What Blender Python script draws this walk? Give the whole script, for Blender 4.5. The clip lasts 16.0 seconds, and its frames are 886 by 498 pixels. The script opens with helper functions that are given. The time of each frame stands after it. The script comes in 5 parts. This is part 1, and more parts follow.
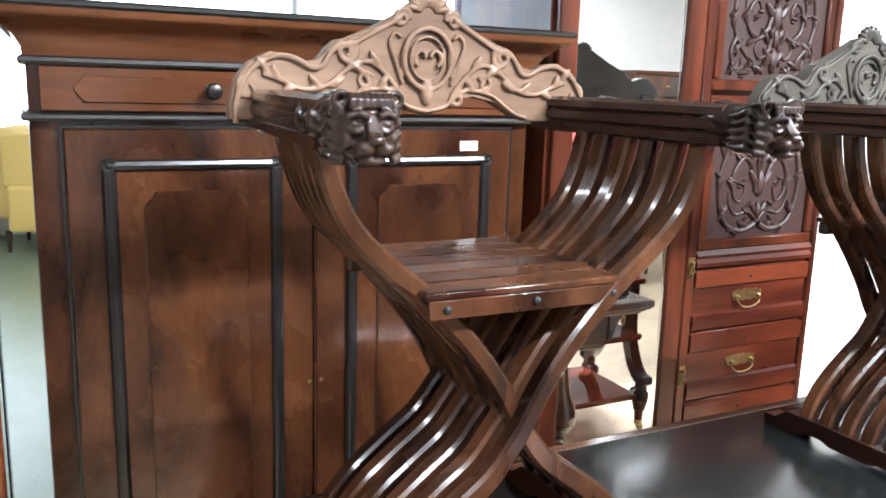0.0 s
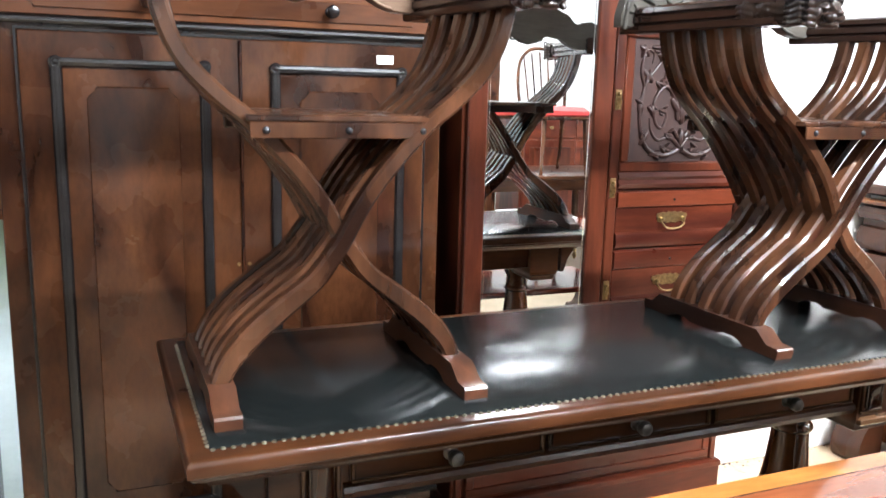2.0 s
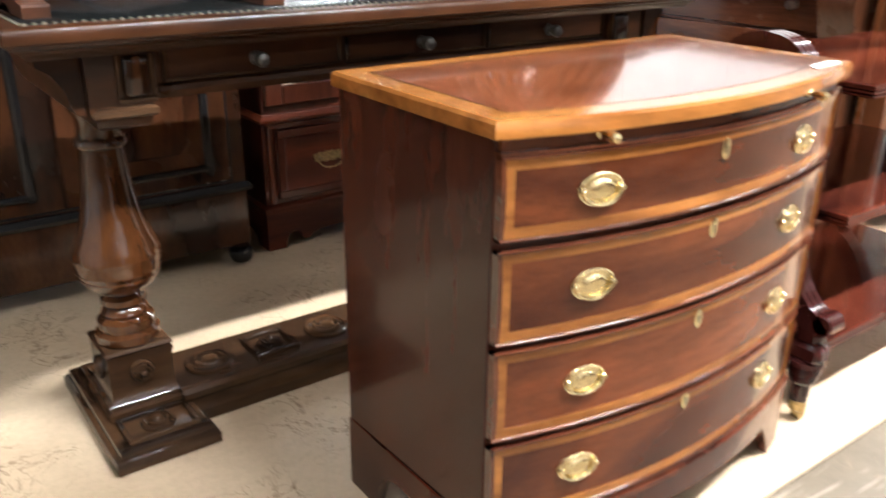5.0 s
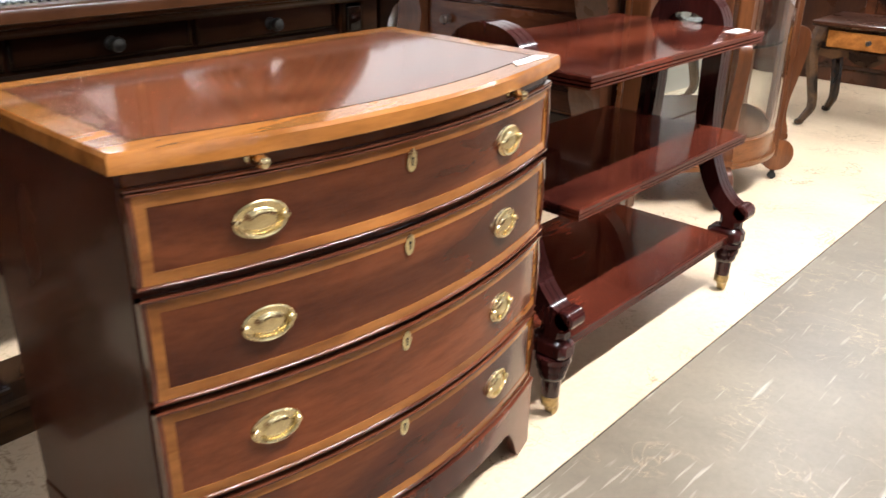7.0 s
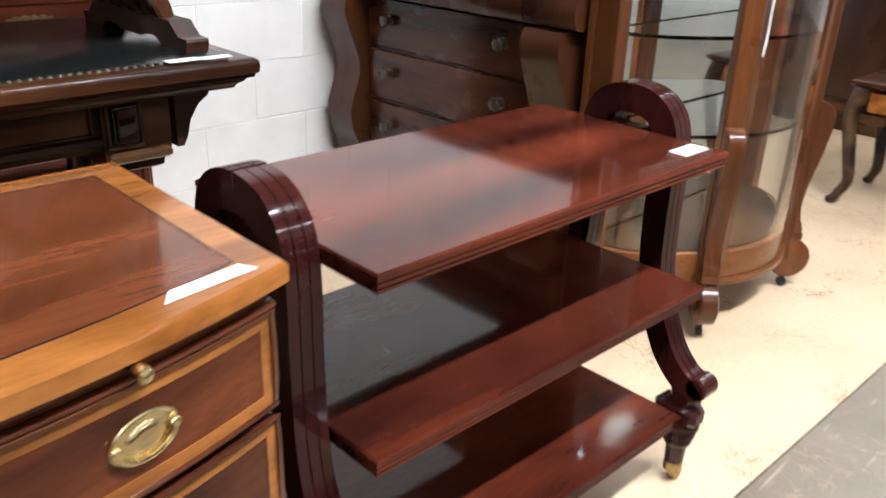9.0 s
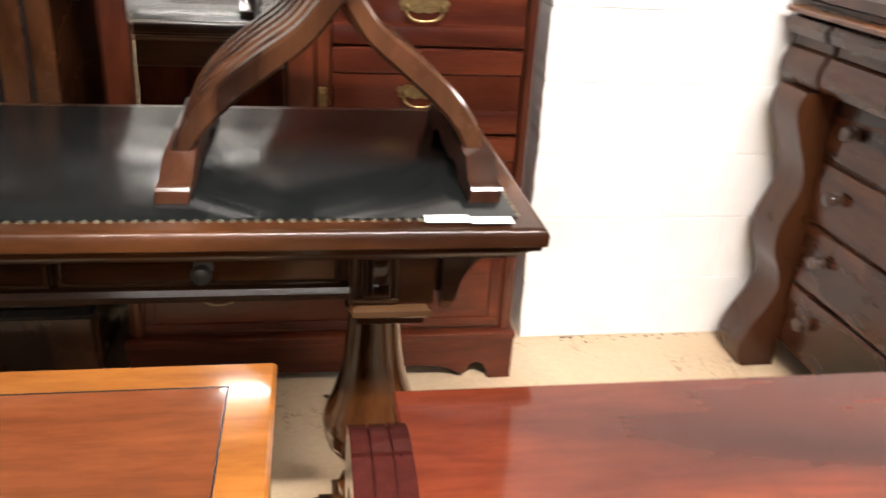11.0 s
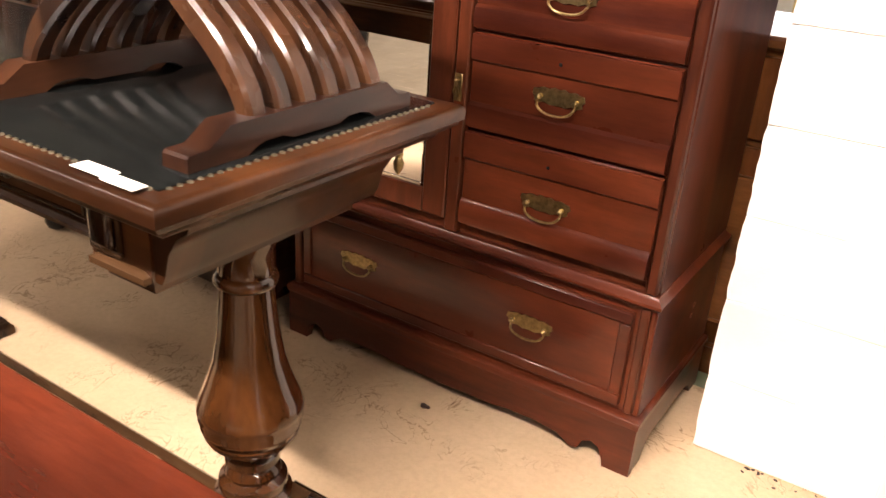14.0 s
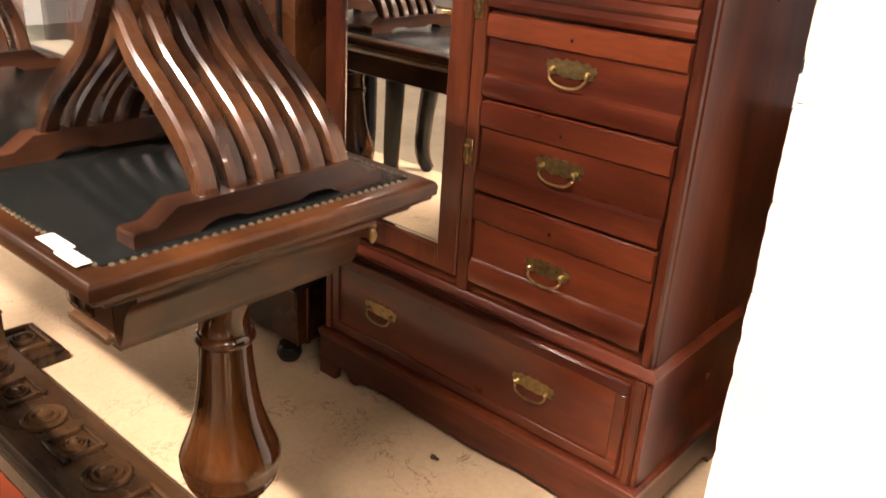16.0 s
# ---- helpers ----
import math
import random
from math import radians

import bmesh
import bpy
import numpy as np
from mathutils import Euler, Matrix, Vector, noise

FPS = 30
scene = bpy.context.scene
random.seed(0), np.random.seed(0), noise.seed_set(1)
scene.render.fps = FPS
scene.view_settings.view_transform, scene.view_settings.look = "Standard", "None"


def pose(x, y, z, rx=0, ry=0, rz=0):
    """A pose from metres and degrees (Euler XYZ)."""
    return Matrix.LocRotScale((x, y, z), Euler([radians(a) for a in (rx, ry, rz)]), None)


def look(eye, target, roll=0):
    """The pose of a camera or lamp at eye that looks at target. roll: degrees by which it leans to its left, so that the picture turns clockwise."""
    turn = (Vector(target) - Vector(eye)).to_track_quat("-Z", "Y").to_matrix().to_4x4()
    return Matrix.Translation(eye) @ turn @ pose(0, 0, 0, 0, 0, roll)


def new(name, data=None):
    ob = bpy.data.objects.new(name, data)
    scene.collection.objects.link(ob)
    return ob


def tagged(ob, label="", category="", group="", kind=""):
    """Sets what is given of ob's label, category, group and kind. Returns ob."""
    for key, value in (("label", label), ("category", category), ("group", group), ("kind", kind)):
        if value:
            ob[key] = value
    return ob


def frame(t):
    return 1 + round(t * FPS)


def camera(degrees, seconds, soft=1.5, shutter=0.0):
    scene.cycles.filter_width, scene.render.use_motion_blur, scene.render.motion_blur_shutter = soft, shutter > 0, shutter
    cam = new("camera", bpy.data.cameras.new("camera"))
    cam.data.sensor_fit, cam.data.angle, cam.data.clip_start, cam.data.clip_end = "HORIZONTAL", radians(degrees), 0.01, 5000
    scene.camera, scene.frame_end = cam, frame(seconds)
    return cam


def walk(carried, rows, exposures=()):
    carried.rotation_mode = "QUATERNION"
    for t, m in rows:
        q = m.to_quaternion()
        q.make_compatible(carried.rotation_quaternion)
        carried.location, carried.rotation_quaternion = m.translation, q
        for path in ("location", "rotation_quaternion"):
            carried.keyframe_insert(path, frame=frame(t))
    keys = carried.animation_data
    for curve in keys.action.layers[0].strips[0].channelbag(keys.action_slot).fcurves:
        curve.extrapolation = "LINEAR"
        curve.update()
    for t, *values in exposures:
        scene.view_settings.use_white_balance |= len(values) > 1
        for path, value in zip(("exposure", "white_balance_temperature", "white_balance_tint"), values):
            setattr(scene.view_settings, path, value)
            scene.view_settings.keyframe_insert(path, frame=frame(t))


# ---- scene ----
cam = camera(56.3, 16.0, shutter=0.5)
PATH = [
    (0, (-0.304, -0.708, 1.61), (0.58, 1.043, 1.219), 1.7),
    (0.5, (-0.235, -0.772, 1.584), (0.552, 1.025, 1.197), 1.6),
    (1, (-0.163, -0.918, 1.535), (0.597, 0.891, 1.152), 1.5),
    (1.5, (-0.119, -1.048, 1.472), (0.638, 0.764, 1.09), 1.5),
    (2, (-0.091, -1.102, 1.409), (0.669, 0.708, 1.024), 1.6),
    (2.5, (-0.092, -1.107, 1.344), (0.685, 0.694, 0.954), 1.6),
    (3, (-0.141, -1.142, 1.276), (0.663, 0.634, 0.827), 1.7),
    (3.5, (-0.214, -1.185, 1.216), (0.616, 0.527, 0.601), 1.6),
    (4, (-0.225, -1.222, 1.195), (0.65, 0.416, 0.452), 1.2),
    (4.5, (-0.214, -1.29, 1.128), (0.761, 0.283, 0.371), 0.8),
    (5, (-0.212, -1.368, 1.06), (0.892, 0.118, 0.303), 0.7),
    (5.2, (-0.209, -1.392, 1.036), (0.947, 0.053, 0.276), 1.0),
    (7.5, (0.214, -1.412, 1.092), (1.591, -0.207, 0.283), 1.0),
    (8, (0.407, -1.349, 1.096), (1.774, -0.135, 0.285), 1.1),
    (8.5, (0.64, -1.262, 1.122), (2.001, -0.038, 0.315), 1.5),
    (9, (0.862, -1.254, 1.175), (2.138, 0.059, 0.37), 2.1),
    (9.5, (1.052, -1.212, 1.207), (2.163, 0.241, 0.397), 2.8),
    (10, (1.192, -1.107, 1.263), (2.075, 0.493, 0.451), 3.2),
    (12.3, (1.627, -0.665, 1.298), (1.239, 1.112, 0.465), 3.6),
    (12.5, (1.721, -0.605, 1.272), (1.252, 1.152, 0.44), 3.8),
    (13, (1.936, -0.544, 1.239), (1.225, 1.128, 0.404), 3.8),
    (13.5, (2.145, -0.548, 1.21), (1.282, 1.053, 0.378), 3.9),
    (14, (2.283, -0.5, 1.226), (1.325, 1.046, 0.394), 4.2),
    (14.5, (2.416, -0.446, 1.148), (1.332, 1.01, 0.308), 4.2),
    (15, (2.467, -0.39, 1.126), (1.326, 1.026, 0.294), 3.9),
    (15.5, (2.475, -0.373, 1.248), (1.319, 1.031, 0.417), 3.8),
    (16, (2.468, -0.384, 1.323), (1.287, 1.026, 0.539), 3.7),
]
walk(cam, [(t, look(eye, target, roll)) for t, eye, target, roll in PATH],
     [(0, 0.98, 5600, 9), (1, 1.0, 5600, 9), (2.5, 0.92, 5600, 9), (3.5, 0.77, 5600, 9), (5, 0.62, 5700, 9), (7.5, -0.11, 5650, 10), (9, -0.34, 5700, 11), (10, -0.16, 5700, 11), (12.5, 0.68, 8300, 25), (13.5, 0.60, 7900, 26), (14.5, 0.38, 7500, 25), (15.2, 0.38, 7500, 25), (16, 0.54, 7800, 25)])

# ---- light ----
world = bpy.data.worlds.new("sky")
scene.world = world
world.use_nodes = True
sky = world.node_tree.nodes.new("ShaderNodeTexSky")
sky.sky_type, sky.sun_disc, sky.sun_elevation, sky.sun_rotation = "NISHITA", False, radians(40), radians(200)
world.node_tree.links.new(sky.outputs[0], world.node_tree.nodes["Background"].inputs[0])
world.node_tree.nodes["Background"].inputs[1].default_value = 0.15


def area_lamp(name, place, size_x, size_y, watts, colour=(1.0, 0.955, 0.89), turn=(0, 0, 0)):
    data = bpy.data.lights.new(name, "AREA")
    data.shape, data.size, data.size_y, data.energy, data.color = "RECTANGLE", size_x, size_y, watts, colour
    ob = new(name, data)
    ob.matrix_world = pose(*place, *turn)
    return ob


CEILING = 3.7
# First strip is placed from the floor shadows; the others are unseen added fill.
STRIPS = [(1.9, -1.92, 2.4, 420), (-1.5, -1.92, 2.4, 55), (5.3, -1.92, 2.4, 90), (0.9, -5.4, 2.4, 50), (5.0, -5.4, 2.4, 70),
          (-1.6, 4.2, 2.4, 28), (2.6, 4.6, 2.4, 80), (7.2, 0.2, 2.4, 80)]
for sx, sy, sl, sw in STRIPS:
    area_lamp("strip_lamp", (sx, sy, CEILING - 0.13), sl, 0.1, sw)


# ---- mesh helpers ----
def thing(name, loc=(0, 0, 0), rz=0, label="", category="", group="", kind=""):
    ob = new(name)
    ob.empty_display_size = 0.1
    ob.matrix_basis = pose(*loc, 0, 0, rz)
    return tagged(ob, label, category, group, kind)


def part(name, bm, material, parent=None, label="", smooth=True):
    bmesh.ops.recalc_face_normals(bm, faces=bm.faces[:])
    me = bpy.data.meshes.new(name)
    bm.to_mesh(me)
    bm.free()
    me.materials.append(material)
    if smooth:
        for p in me.polygons:
            p.use_smooth = True
        me.set_sharp_from_angle(angle=radians(38))
    ob = new(name, me)
    if parent:
        ob.parent = parent
    if label:
        ob["label"] = label
    return ob


def box(bm, x0, y0, z0, x1, y1, z1, b=0.0, seg=1):
    vs = [bm.verts.new((x, y, z)) for x in (x0, x1) for y in (y0, y1) for z in (z0, z1)]
    fs = [bm.faces.new([vs[i] for i in q]) for q in ((0, 1, 3, 2), (4, 6, 7, 5), (0, 4, 5, 1), (2, 3, 7, 6), (0, 2, 6, 4), (1, 5, 7, 3))]
    if b:
        es = list({e for f in fs for e in f.edges})
        bmesh.ops.bevel(bm, geom=es, offset=b, segments=seg, profile=0.6, affect="EDGES")
    return bm


def B(*a, **k):
    return box(bmesh.new(), *a, **k)


def spot(axis, a, u, w):
    return {"x": (a, u, w), "y": (u, a, w), "z": (u, w, a)}[axis]


def prism(bm, pts, axis, a, b, bevel=0.0):
    lo = [bm.verts.new(spot(axis, a, u, w)) for u, w in pts]
    hi = [bm.verts.new(spot(axis, b, u, w)) for u, w in pts]
    n = len(pts)
    f1, f2 = bm.faces.new(lo), bm.faces.new(hi[::-1])
    for i in range(n):
        bm.faces.new((lo[i], hi[i], hi[(i + 1) % n], lo[(i + 1) % n]))
    if bevel:
        bmesh.ops.bevel(bm, geom=list(f1.edges) + list(f2.edges), offset=bevel, segments=1, affect="EDGES")
    bm.normal_update()
    bmesh.ops.triangulate(bm, faces=[f for f in bm.faces if len(f.verts) > 4], ngon_method="EAR_CLIP")
    return bm


def skirt(bm, pts, top, axis, a, b):
    """An upright board along x (axis y) or along y (axis x) with a level top and a cut-out lower edge."""
    return loops(bm, [[spot(axis, a, u, w), spot(axis, a, u, top), spot(axis, b, u, top), spot(axis, b, u, w)] for u, w in pts])


def loops(bm, rings, cap=True, closed=True):
    rows = [[bm.verts.new(p) for p in r] for r in rings]
    n = len(rows[0])
    for r, s in zip(rows, rows[1:]):
        for i in range(n if closed else n - 1):
            bm.faces.new((r[i], r[(i + 1) % n], s[(i + 1) % n], s[i]))
    if cap:
        for r in (rows[0], rows[-1]):
            bm.faces.new(r)
    return bm


def rect(x0, y0, x1, y1, d, z):
    return [(x0 + d, y0 + d, z), (x1 - d, y0 + d, z), (x1 - d, y1 - d, z), (x0 + d, y1 - d, z)]


def moulded(bm, x0, y0, x1, y1, prof):
    """A slab whose four sides follow a profile of (inset, height)."""
    return loops(bm, [rect(x0, y0, x1, y1, d, z) for d, z in prof])


def lathe(bm, prof, cx=0, cy=0, cz=0, n=20, axis="z", sign=1):
    rings = []
    for r, h in prof:
        ring = []
        for i in range(n):
            c, s = r * math.cos(math.tau * i / n), r * math.sin(math.tau * i / n)
            ring.append({"z": (cx + c, cy + s, cz + h), "y": (cx + c, cy + sign * h, cz + s), "x": (cx + sign * h, cy + c, cz + s)}[axis])
        rings.append(ring)
    return loops(bm, rings)


def smooth_line(pts, k=6):
    out, n = [], len(pts)
    for i in range(n - 1):
        p = [Vector(pts[max(0, min(n - 1, j))]) for j in (i - 1, i, i + 1, i + 2)]
        for s in range(k):
            t = s / k
            out.append(0.5 * (2 * p[1] + (p[2] - p[0]) * t + (2 * p[0] - 5 * p[1] + 4 * p[2] - p[3]) * t * t + (3 * p[1] - p[0] - 3 * p[2] + p[3]) * t ** 3))
    return out + [Vector(pts[-1])]


def ribbon(bm, line, width, axis, a, b, taper=None, cut=0.0):
    """A bar of rectangular section that follows a plane line."""
    n, left, right = len(line), [], []
    for i, p in enumerate(line):
        d = (line[min(n - 1, i + 1)] - line[max(0, i - 1)]).normalized()
        w = width * (taper(i / (n - 1)) if taper else 1) / 2
        left.append((p[0] - d[1] * w, p[1] + d[0] * w))
        right.append((p[0] + d[1] * w, p[1] - d[0] * w))
    if not cut:
        return loops(bm, [[spot(axis, a, *l), spot(axis, a, *r), spot(axis, b, *r), spot(axis, b, *l)] for l, r in zip(left, right)])
    rings = []
    for l, r in zip(left, right):
        k = cut / math.dist(l, r)
        li, ri = (l[0] + (r[0] - l[0]) * k, l[1] + (r[1] - l[1]) * k), (r[0] + (l[0] - r[0]) * k, r[1] + (l[1] - r[1]) * k)
        rings.append([spot(axis, a, *li), spot(axis, a, *ri), spot(axis, a + cut, *r), spot(axis, b - cut, *r), spot(axis, b, *ri), spot(axis, b, *li), spot(axis, b - cut, *l), spot(axis, a + cut, *l)])
    return loops(bm, rings)


def tube(bm, pts, radius, n=6, flat=1.0, up=(0, 1, 0)):
    pts = [Vector(p) for p in pts]
    m, rings, up = len(pts), [], Vector(up)
    for i, p in enumerate(pts):
        d = (pts[min(m - 1, i + 1)] - pts[max(0, i - 1)])
        d = d.normalized() if d.length > 1e-9 else Vector((1, 0, 0))
        s = d.cross(up)
        s = s.normalized() if s.length > 1e-4 else d.orthogonal().normalized()
        u = s.cross(d)
        r = radius(i / (m - 1)) if callable(radius) else radius
        rings.append([tuple(p + r * (math.cos(math.tau * j / n) * s + flat * math.sin(math.tau * j / n) * u)) for j in range(n)])
    return loops(bm, rings)


def spiral(cx, cz, r0, r1, a0, turns, n=18):
    return [(cx + (r0 + (r1 - r0) * i / n) * math.cos(a0 + math.tau * turns * i / n), cz + (r0 + (r1 - r0) * i / n) * math.sin(a0 + math.tau * turns * i / n)) for i in range(n + 1)]


def blob(bm, x, y, z, rx, ry, rz, n=8, turn=0):
    m = Matrix.Translation((x, y, z)) @ Matrix.Rotation(turn, 4, "Y") @ Matrix.Diagonal((rx, ry, rz, 1))
    bmesh.ops.create_uvsphere(bm, u_segments=n, v_segments=max(4, n // 2 + 1), radius=1, matrix=m)
    return bm


def bmesh_frame(x0, x1, z0, z1, w, y0, y1, bevel=0.0):
    bm = bmesh.new()
    for a in ((x0, z0, x1, z0 + w), (x0, z1 - w, x1, z1), (x0, z0 + w, x0 + w, z1 - w), (x1 - w, z0 + w, x1, z1 - w)):
        box(bm, a[0], y0, a[1], a[2], y1, a[3], bevel)
    return bm


# ---- materials ----
def material(name):
    m = bpy.data.materials.new(name)
    m.use_nodes = True
    return m, m.node_tree, m.node_tree.nodes["Principled BSDF"]


def node(tree, kind, **inputs):
    n = tree.nodes.new(kind)
    for key, value in inputs.items():
        n.inputs[key.replace("_", " ")].default_value = value
    return n


def scatter(tree, stretch=(1, 1, 1)):
    """Object coordinates, shifted by chance from piece to piece."""
    tc, info = tree.nodes.new("ShaderNodeTexCoord"), tree.nodes.new("ShaderNodeObjectInfo")
    mul = tree.nodes.new("ShaderNodeVectorMath")
    mul.operation = "MULTIPLY_ADD"
    mul.inputs[1].default_value = (7.3, 5.1, 9.7)
    tree.links.new(info.outputs["Random"], mul.inputs[0])
    tree.links.new(tc.outputs["Object"], mul.inputs[2])
    mp = tree.nodes.new("ShaderNodeMapping")
    mp.inputs["Scale"].default_value = stretch
    tree.links.new(mul.outputs[0], mp.inputs["Vector"])
    return mp.outputs[0]


def ramp(tree, source, stops):
    r = tree.nodes.new("ShaderNodeValToRGB")
    while len(r.color_ramp.elements) < len(stops):
        r.color_ramp.elements.new(0.5)
    for e, (at, c) in zip(r.color_ramp.elements, stops):
        e.position, e.color = at, (*c, 1)
    tree.links.new(source, r.inputs[0])
    return r.outputs[0]


def blend(tree, fac, a, b, mode="MIX"):
    m = tree.nodes.new("ShaderNodeMix")
    m.data_type, m.blend_type = "RGBA", mode
    for sock, v in ((m.inputs[0], fac), (m.inputs[6], a), (m.inputs[7], b)):
        if hasattr(v, "is_linked"):
            tree.links.new(v, sock)
        else:
            sock.default_value = v if isinstance(v, (int, float)) else (*v, 1)
    return m.outputs[2]


def bump(tree, bsdf, height, strength, distance=0.002):
    b = tree.nodes.new("ShaderNodeBump")
    b.inputs["Strength"].default_value, b.inputs["Distance"].default_value = strength, distance
    tree.links.new(height, b.inputs["Height"])
    tree.links.new(b.outputs[0], bsdf.inputs["Normal"])


def wood(name, dark, light, rough=0.3, grain="z", figure=3.0, coat=0.3, wear=0.25, draw=0.16):
    m, t, bs = material(name)
    s = {"x": (draw, 1, 1), "y": (1, draw, 1), "z": (1, 1, draw)}[grain]
    v = scatter(t, s)
    n1 = node(t, "ShaderNodeTexNoise", Scale=figure, Detail=3.5, Roughness=0.5, Distortion=1.4)
    n2 = node(t, "ShaderNodeTexNoise", Scale=90.0, Detail=4.0, Roughness=0.65)
    n3 = node(t, "ShaderNodeTexNoise", Scale=5.0, Detail=5.0)
    t.links.new(v, n1.inputs["Vector"]), t.links.new(v, n2.inputs["Vector"])
    t.links.new(scatter(t), n3.inputs["Vector"])
    mid = tuple((a + b) / 2 for a, b in zip(dark, light))
    c = ramp(t, n1.outputs["Fac"], [(0.36, dark), (0.5, mid), (0.64, light)])
    fine = ramp(t, n2.outputs["Fac"], [(0.35, (0.6, 0.57, 0.55)), (0.6, (1, 1, 1))])
    c = blend(t, 0.5, c, fine, "MULTIPLY")
    patches = ramp(t, n3.outputs["Fac"], [(0.35, (0.62, 0.6, 0.58)), (0.65, (1.12, 1.1, 1.08))])
    c = blend(t, wear * 2, c, patches, "MULTIPLY")
    t.links.new(c, bs.inputs["Base Color"])
    r = t.nodes.new("ShaderNodeMapRange")
    r.inputs["To Min"].default_value, r.inputs["To Max"].default_value = rough * 0.8, rough * 1.6
    t.links.new(n3.outputs["Fac"], r.inputs["Value"])
    t.links.new(r.outputs[0], bs.inputs["Roughness"])
    bs.inputs["Specular IOR Level"].default_value = 0.14
    bs.inputs["Coat Weight"].default_value, bs.inputs["Coat Roughness"].default_value = min(1.0, coat * 0.9), 0.02 + rough * 0.35
    return m


def plain(name, colour, rough=0.4, metal=0.0, mottled=0.3, scale=30.0, relief=0.1):
    m, t, bs = material(name)
    n = node(t, "ShaderNodeTexNoise", Scale=scale, Detail=6.0, Roughness=0.65)
    t.links.new(scatter(t), n.inputs["Vector"])
    lo, hi = tuple(c * (1 - mottled) for c in colour), tuple(min(1, c * (1 + mottled * 0.6)) for c in colour)
    t.links.new(ramp(t, n.outputs["Fac"], [(0.3, lo), (0.7, hi)]), bs.inputs["Base Color"])
    bs.inputs["Roughness"].default_value, bs.inputs["Metallic"].default_value = rough, metal
    bump(t, bs, n.outputs["Fac"], relief, 0.001)
    return m


WALNUT = wood("walnut", (0.020, 0.0070, 0.0037), (0.077, 0.029, 0.0115), 0.22, "z", 4.0, 0.45, 0.4, 0.4)
WALNUT_X = wood("walnut_across", (0.034, 0.0115, 0.006), (0.130, 0.049, 0.019), 0.24, "x", 3.5, 0.4)
BURR = wood("walnut_figured", (0.015, 0.0045, 0.0026), (0.066, 0.021, 0.008), 0.2, "z", 6.0, 0.45, 0.45, 0.5)
EBONY = plain("ebonised_wood", (0.010, 0.009, 0.009), 0.25, 0, 0.3, 40, 0.05)
REDWOOD = wood("red_walnut", (0.045, 0.0093, 0.0052), (0.122, 0.0275, 0.0114), 0.26, "x", 5.0, 0.4, 0.3)
REDWOOD_Z = wood("red_walnut_upright", (0.032, 0.0078, 0.0045), (0.112, 0.028, 0.012), 0.26, "z", 5.0, 0.4)
CARVED = plain("carved_dark_wood", (0.036, 0.0155, 0.012), 0.48, 0, 0.5, 25, 0.3)
CHAIRWOOD = wood("chair_wood", (0.014, 0.0056, 0.0034), (0.086, 0.036, 0.0165), 0.22, "z", 6.0, 0.6, 0.45)
CHAIRDARK = wood("chair_dark_wood", (0.016, 0.0085, 0.0068), (0.046, 0.024, 0.0165), 0.2, "y", 6.0, 0.6)
CHAIRHEAD = wood("chair_polished_carving", (0.012, 0.0075, 0.006), (0.034, 0.020, 0.014), 0.26, "y", 6.0, 0.6)
CHAIRFOOT = wood("chair_foot_wood", (0.02, 0.008, 0.005), (0.075, 0.029, 0.014), 0.3, "y", 7.0, 0.5, 0.45)
# Crest wood painted paler than the chair, as its front catches the light.
CREST = wood("lit_pale_carved_wood", (0.135, 0.085, 0.057), (0.27, 0.178, 0.122), 0.34, "x", 4.0, 0.3)
OAK = wood("dark_oak", (0.013, 0.005, 0.0026), (0.082, 0.030, 0.0105), 0.26, "x", 4.0, 0.35, 0.45)
OAK_Z = wood("dark_oak_turned", (0.012, 0.0045, 0.002), (0.082, 0.029, 0.0088), 0.12, "z", 4.0, 1.0)
OAK_DARK = wood("black_oak", (0.016, 0.0085, 0.005), (0.080, 0.040, 0.018), 0.2, "x", 6.0, 0.4)
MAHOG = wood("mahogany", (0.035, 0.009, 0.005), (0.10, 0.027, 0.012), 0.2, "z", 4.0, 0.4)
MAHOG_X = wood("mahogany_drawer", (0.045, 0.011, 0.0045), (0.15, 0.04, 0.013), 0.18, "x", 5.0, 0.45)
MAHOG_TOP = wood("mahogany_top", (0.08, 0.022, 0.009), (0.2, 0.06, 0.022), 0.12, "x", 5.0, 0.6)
BEADWOOD = wood("polished_bead", (0.05, 0.014, 0.007), (0.12, 0.035, 0.015), 0.12, "x", 5.0, 1.0)
SATIN = wood("satinwood", (0.20, 0.07, 0.014), (0.36, 0.14, 0.030), 0.15, "x", 9.0, 0.6)
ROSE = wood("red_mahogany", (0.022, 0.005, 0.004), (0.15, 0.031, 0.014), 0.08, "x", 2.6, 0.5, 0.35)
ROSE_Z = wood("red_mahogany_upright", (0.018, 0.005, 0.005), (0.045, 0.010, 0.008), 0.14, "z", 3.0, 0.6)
EMPIRE = wood("flame_mahogany", (0.010, 0.004, 0.003), (0.095, 0.030, 0.012), 0.22, "y", 4.0, 0.4)
EMPIRE_Z = wood("flame_mahogany_upright", (0.022, 0.008, 0.0045), (0.075, 0.027, 0.0115), 0.24, "z", 3.0, 0.45)
GOLDOAK = wood("golden_oak", (0.07, 0.022, 0.007), (0.155, 0.054, 0.017), 0.25, "z", 4.0, 0.5)
GOLDOAK_X = wood("golden_oak_rail", (0.09, 0.033, 0.011), (0.2, 0.078, 0.026), 0.25, "x", 4.0, 0.5)
BRASS = plain("polished_brass", (0.78, 0.63, 0.34), 0.22, 1.0, 0.2, 60, 0.08)
PEWTER = plain("dull_pewter", (0.10, 0.095, 0.085), 0.35, 0.6, 0.4, 60, 0.2)
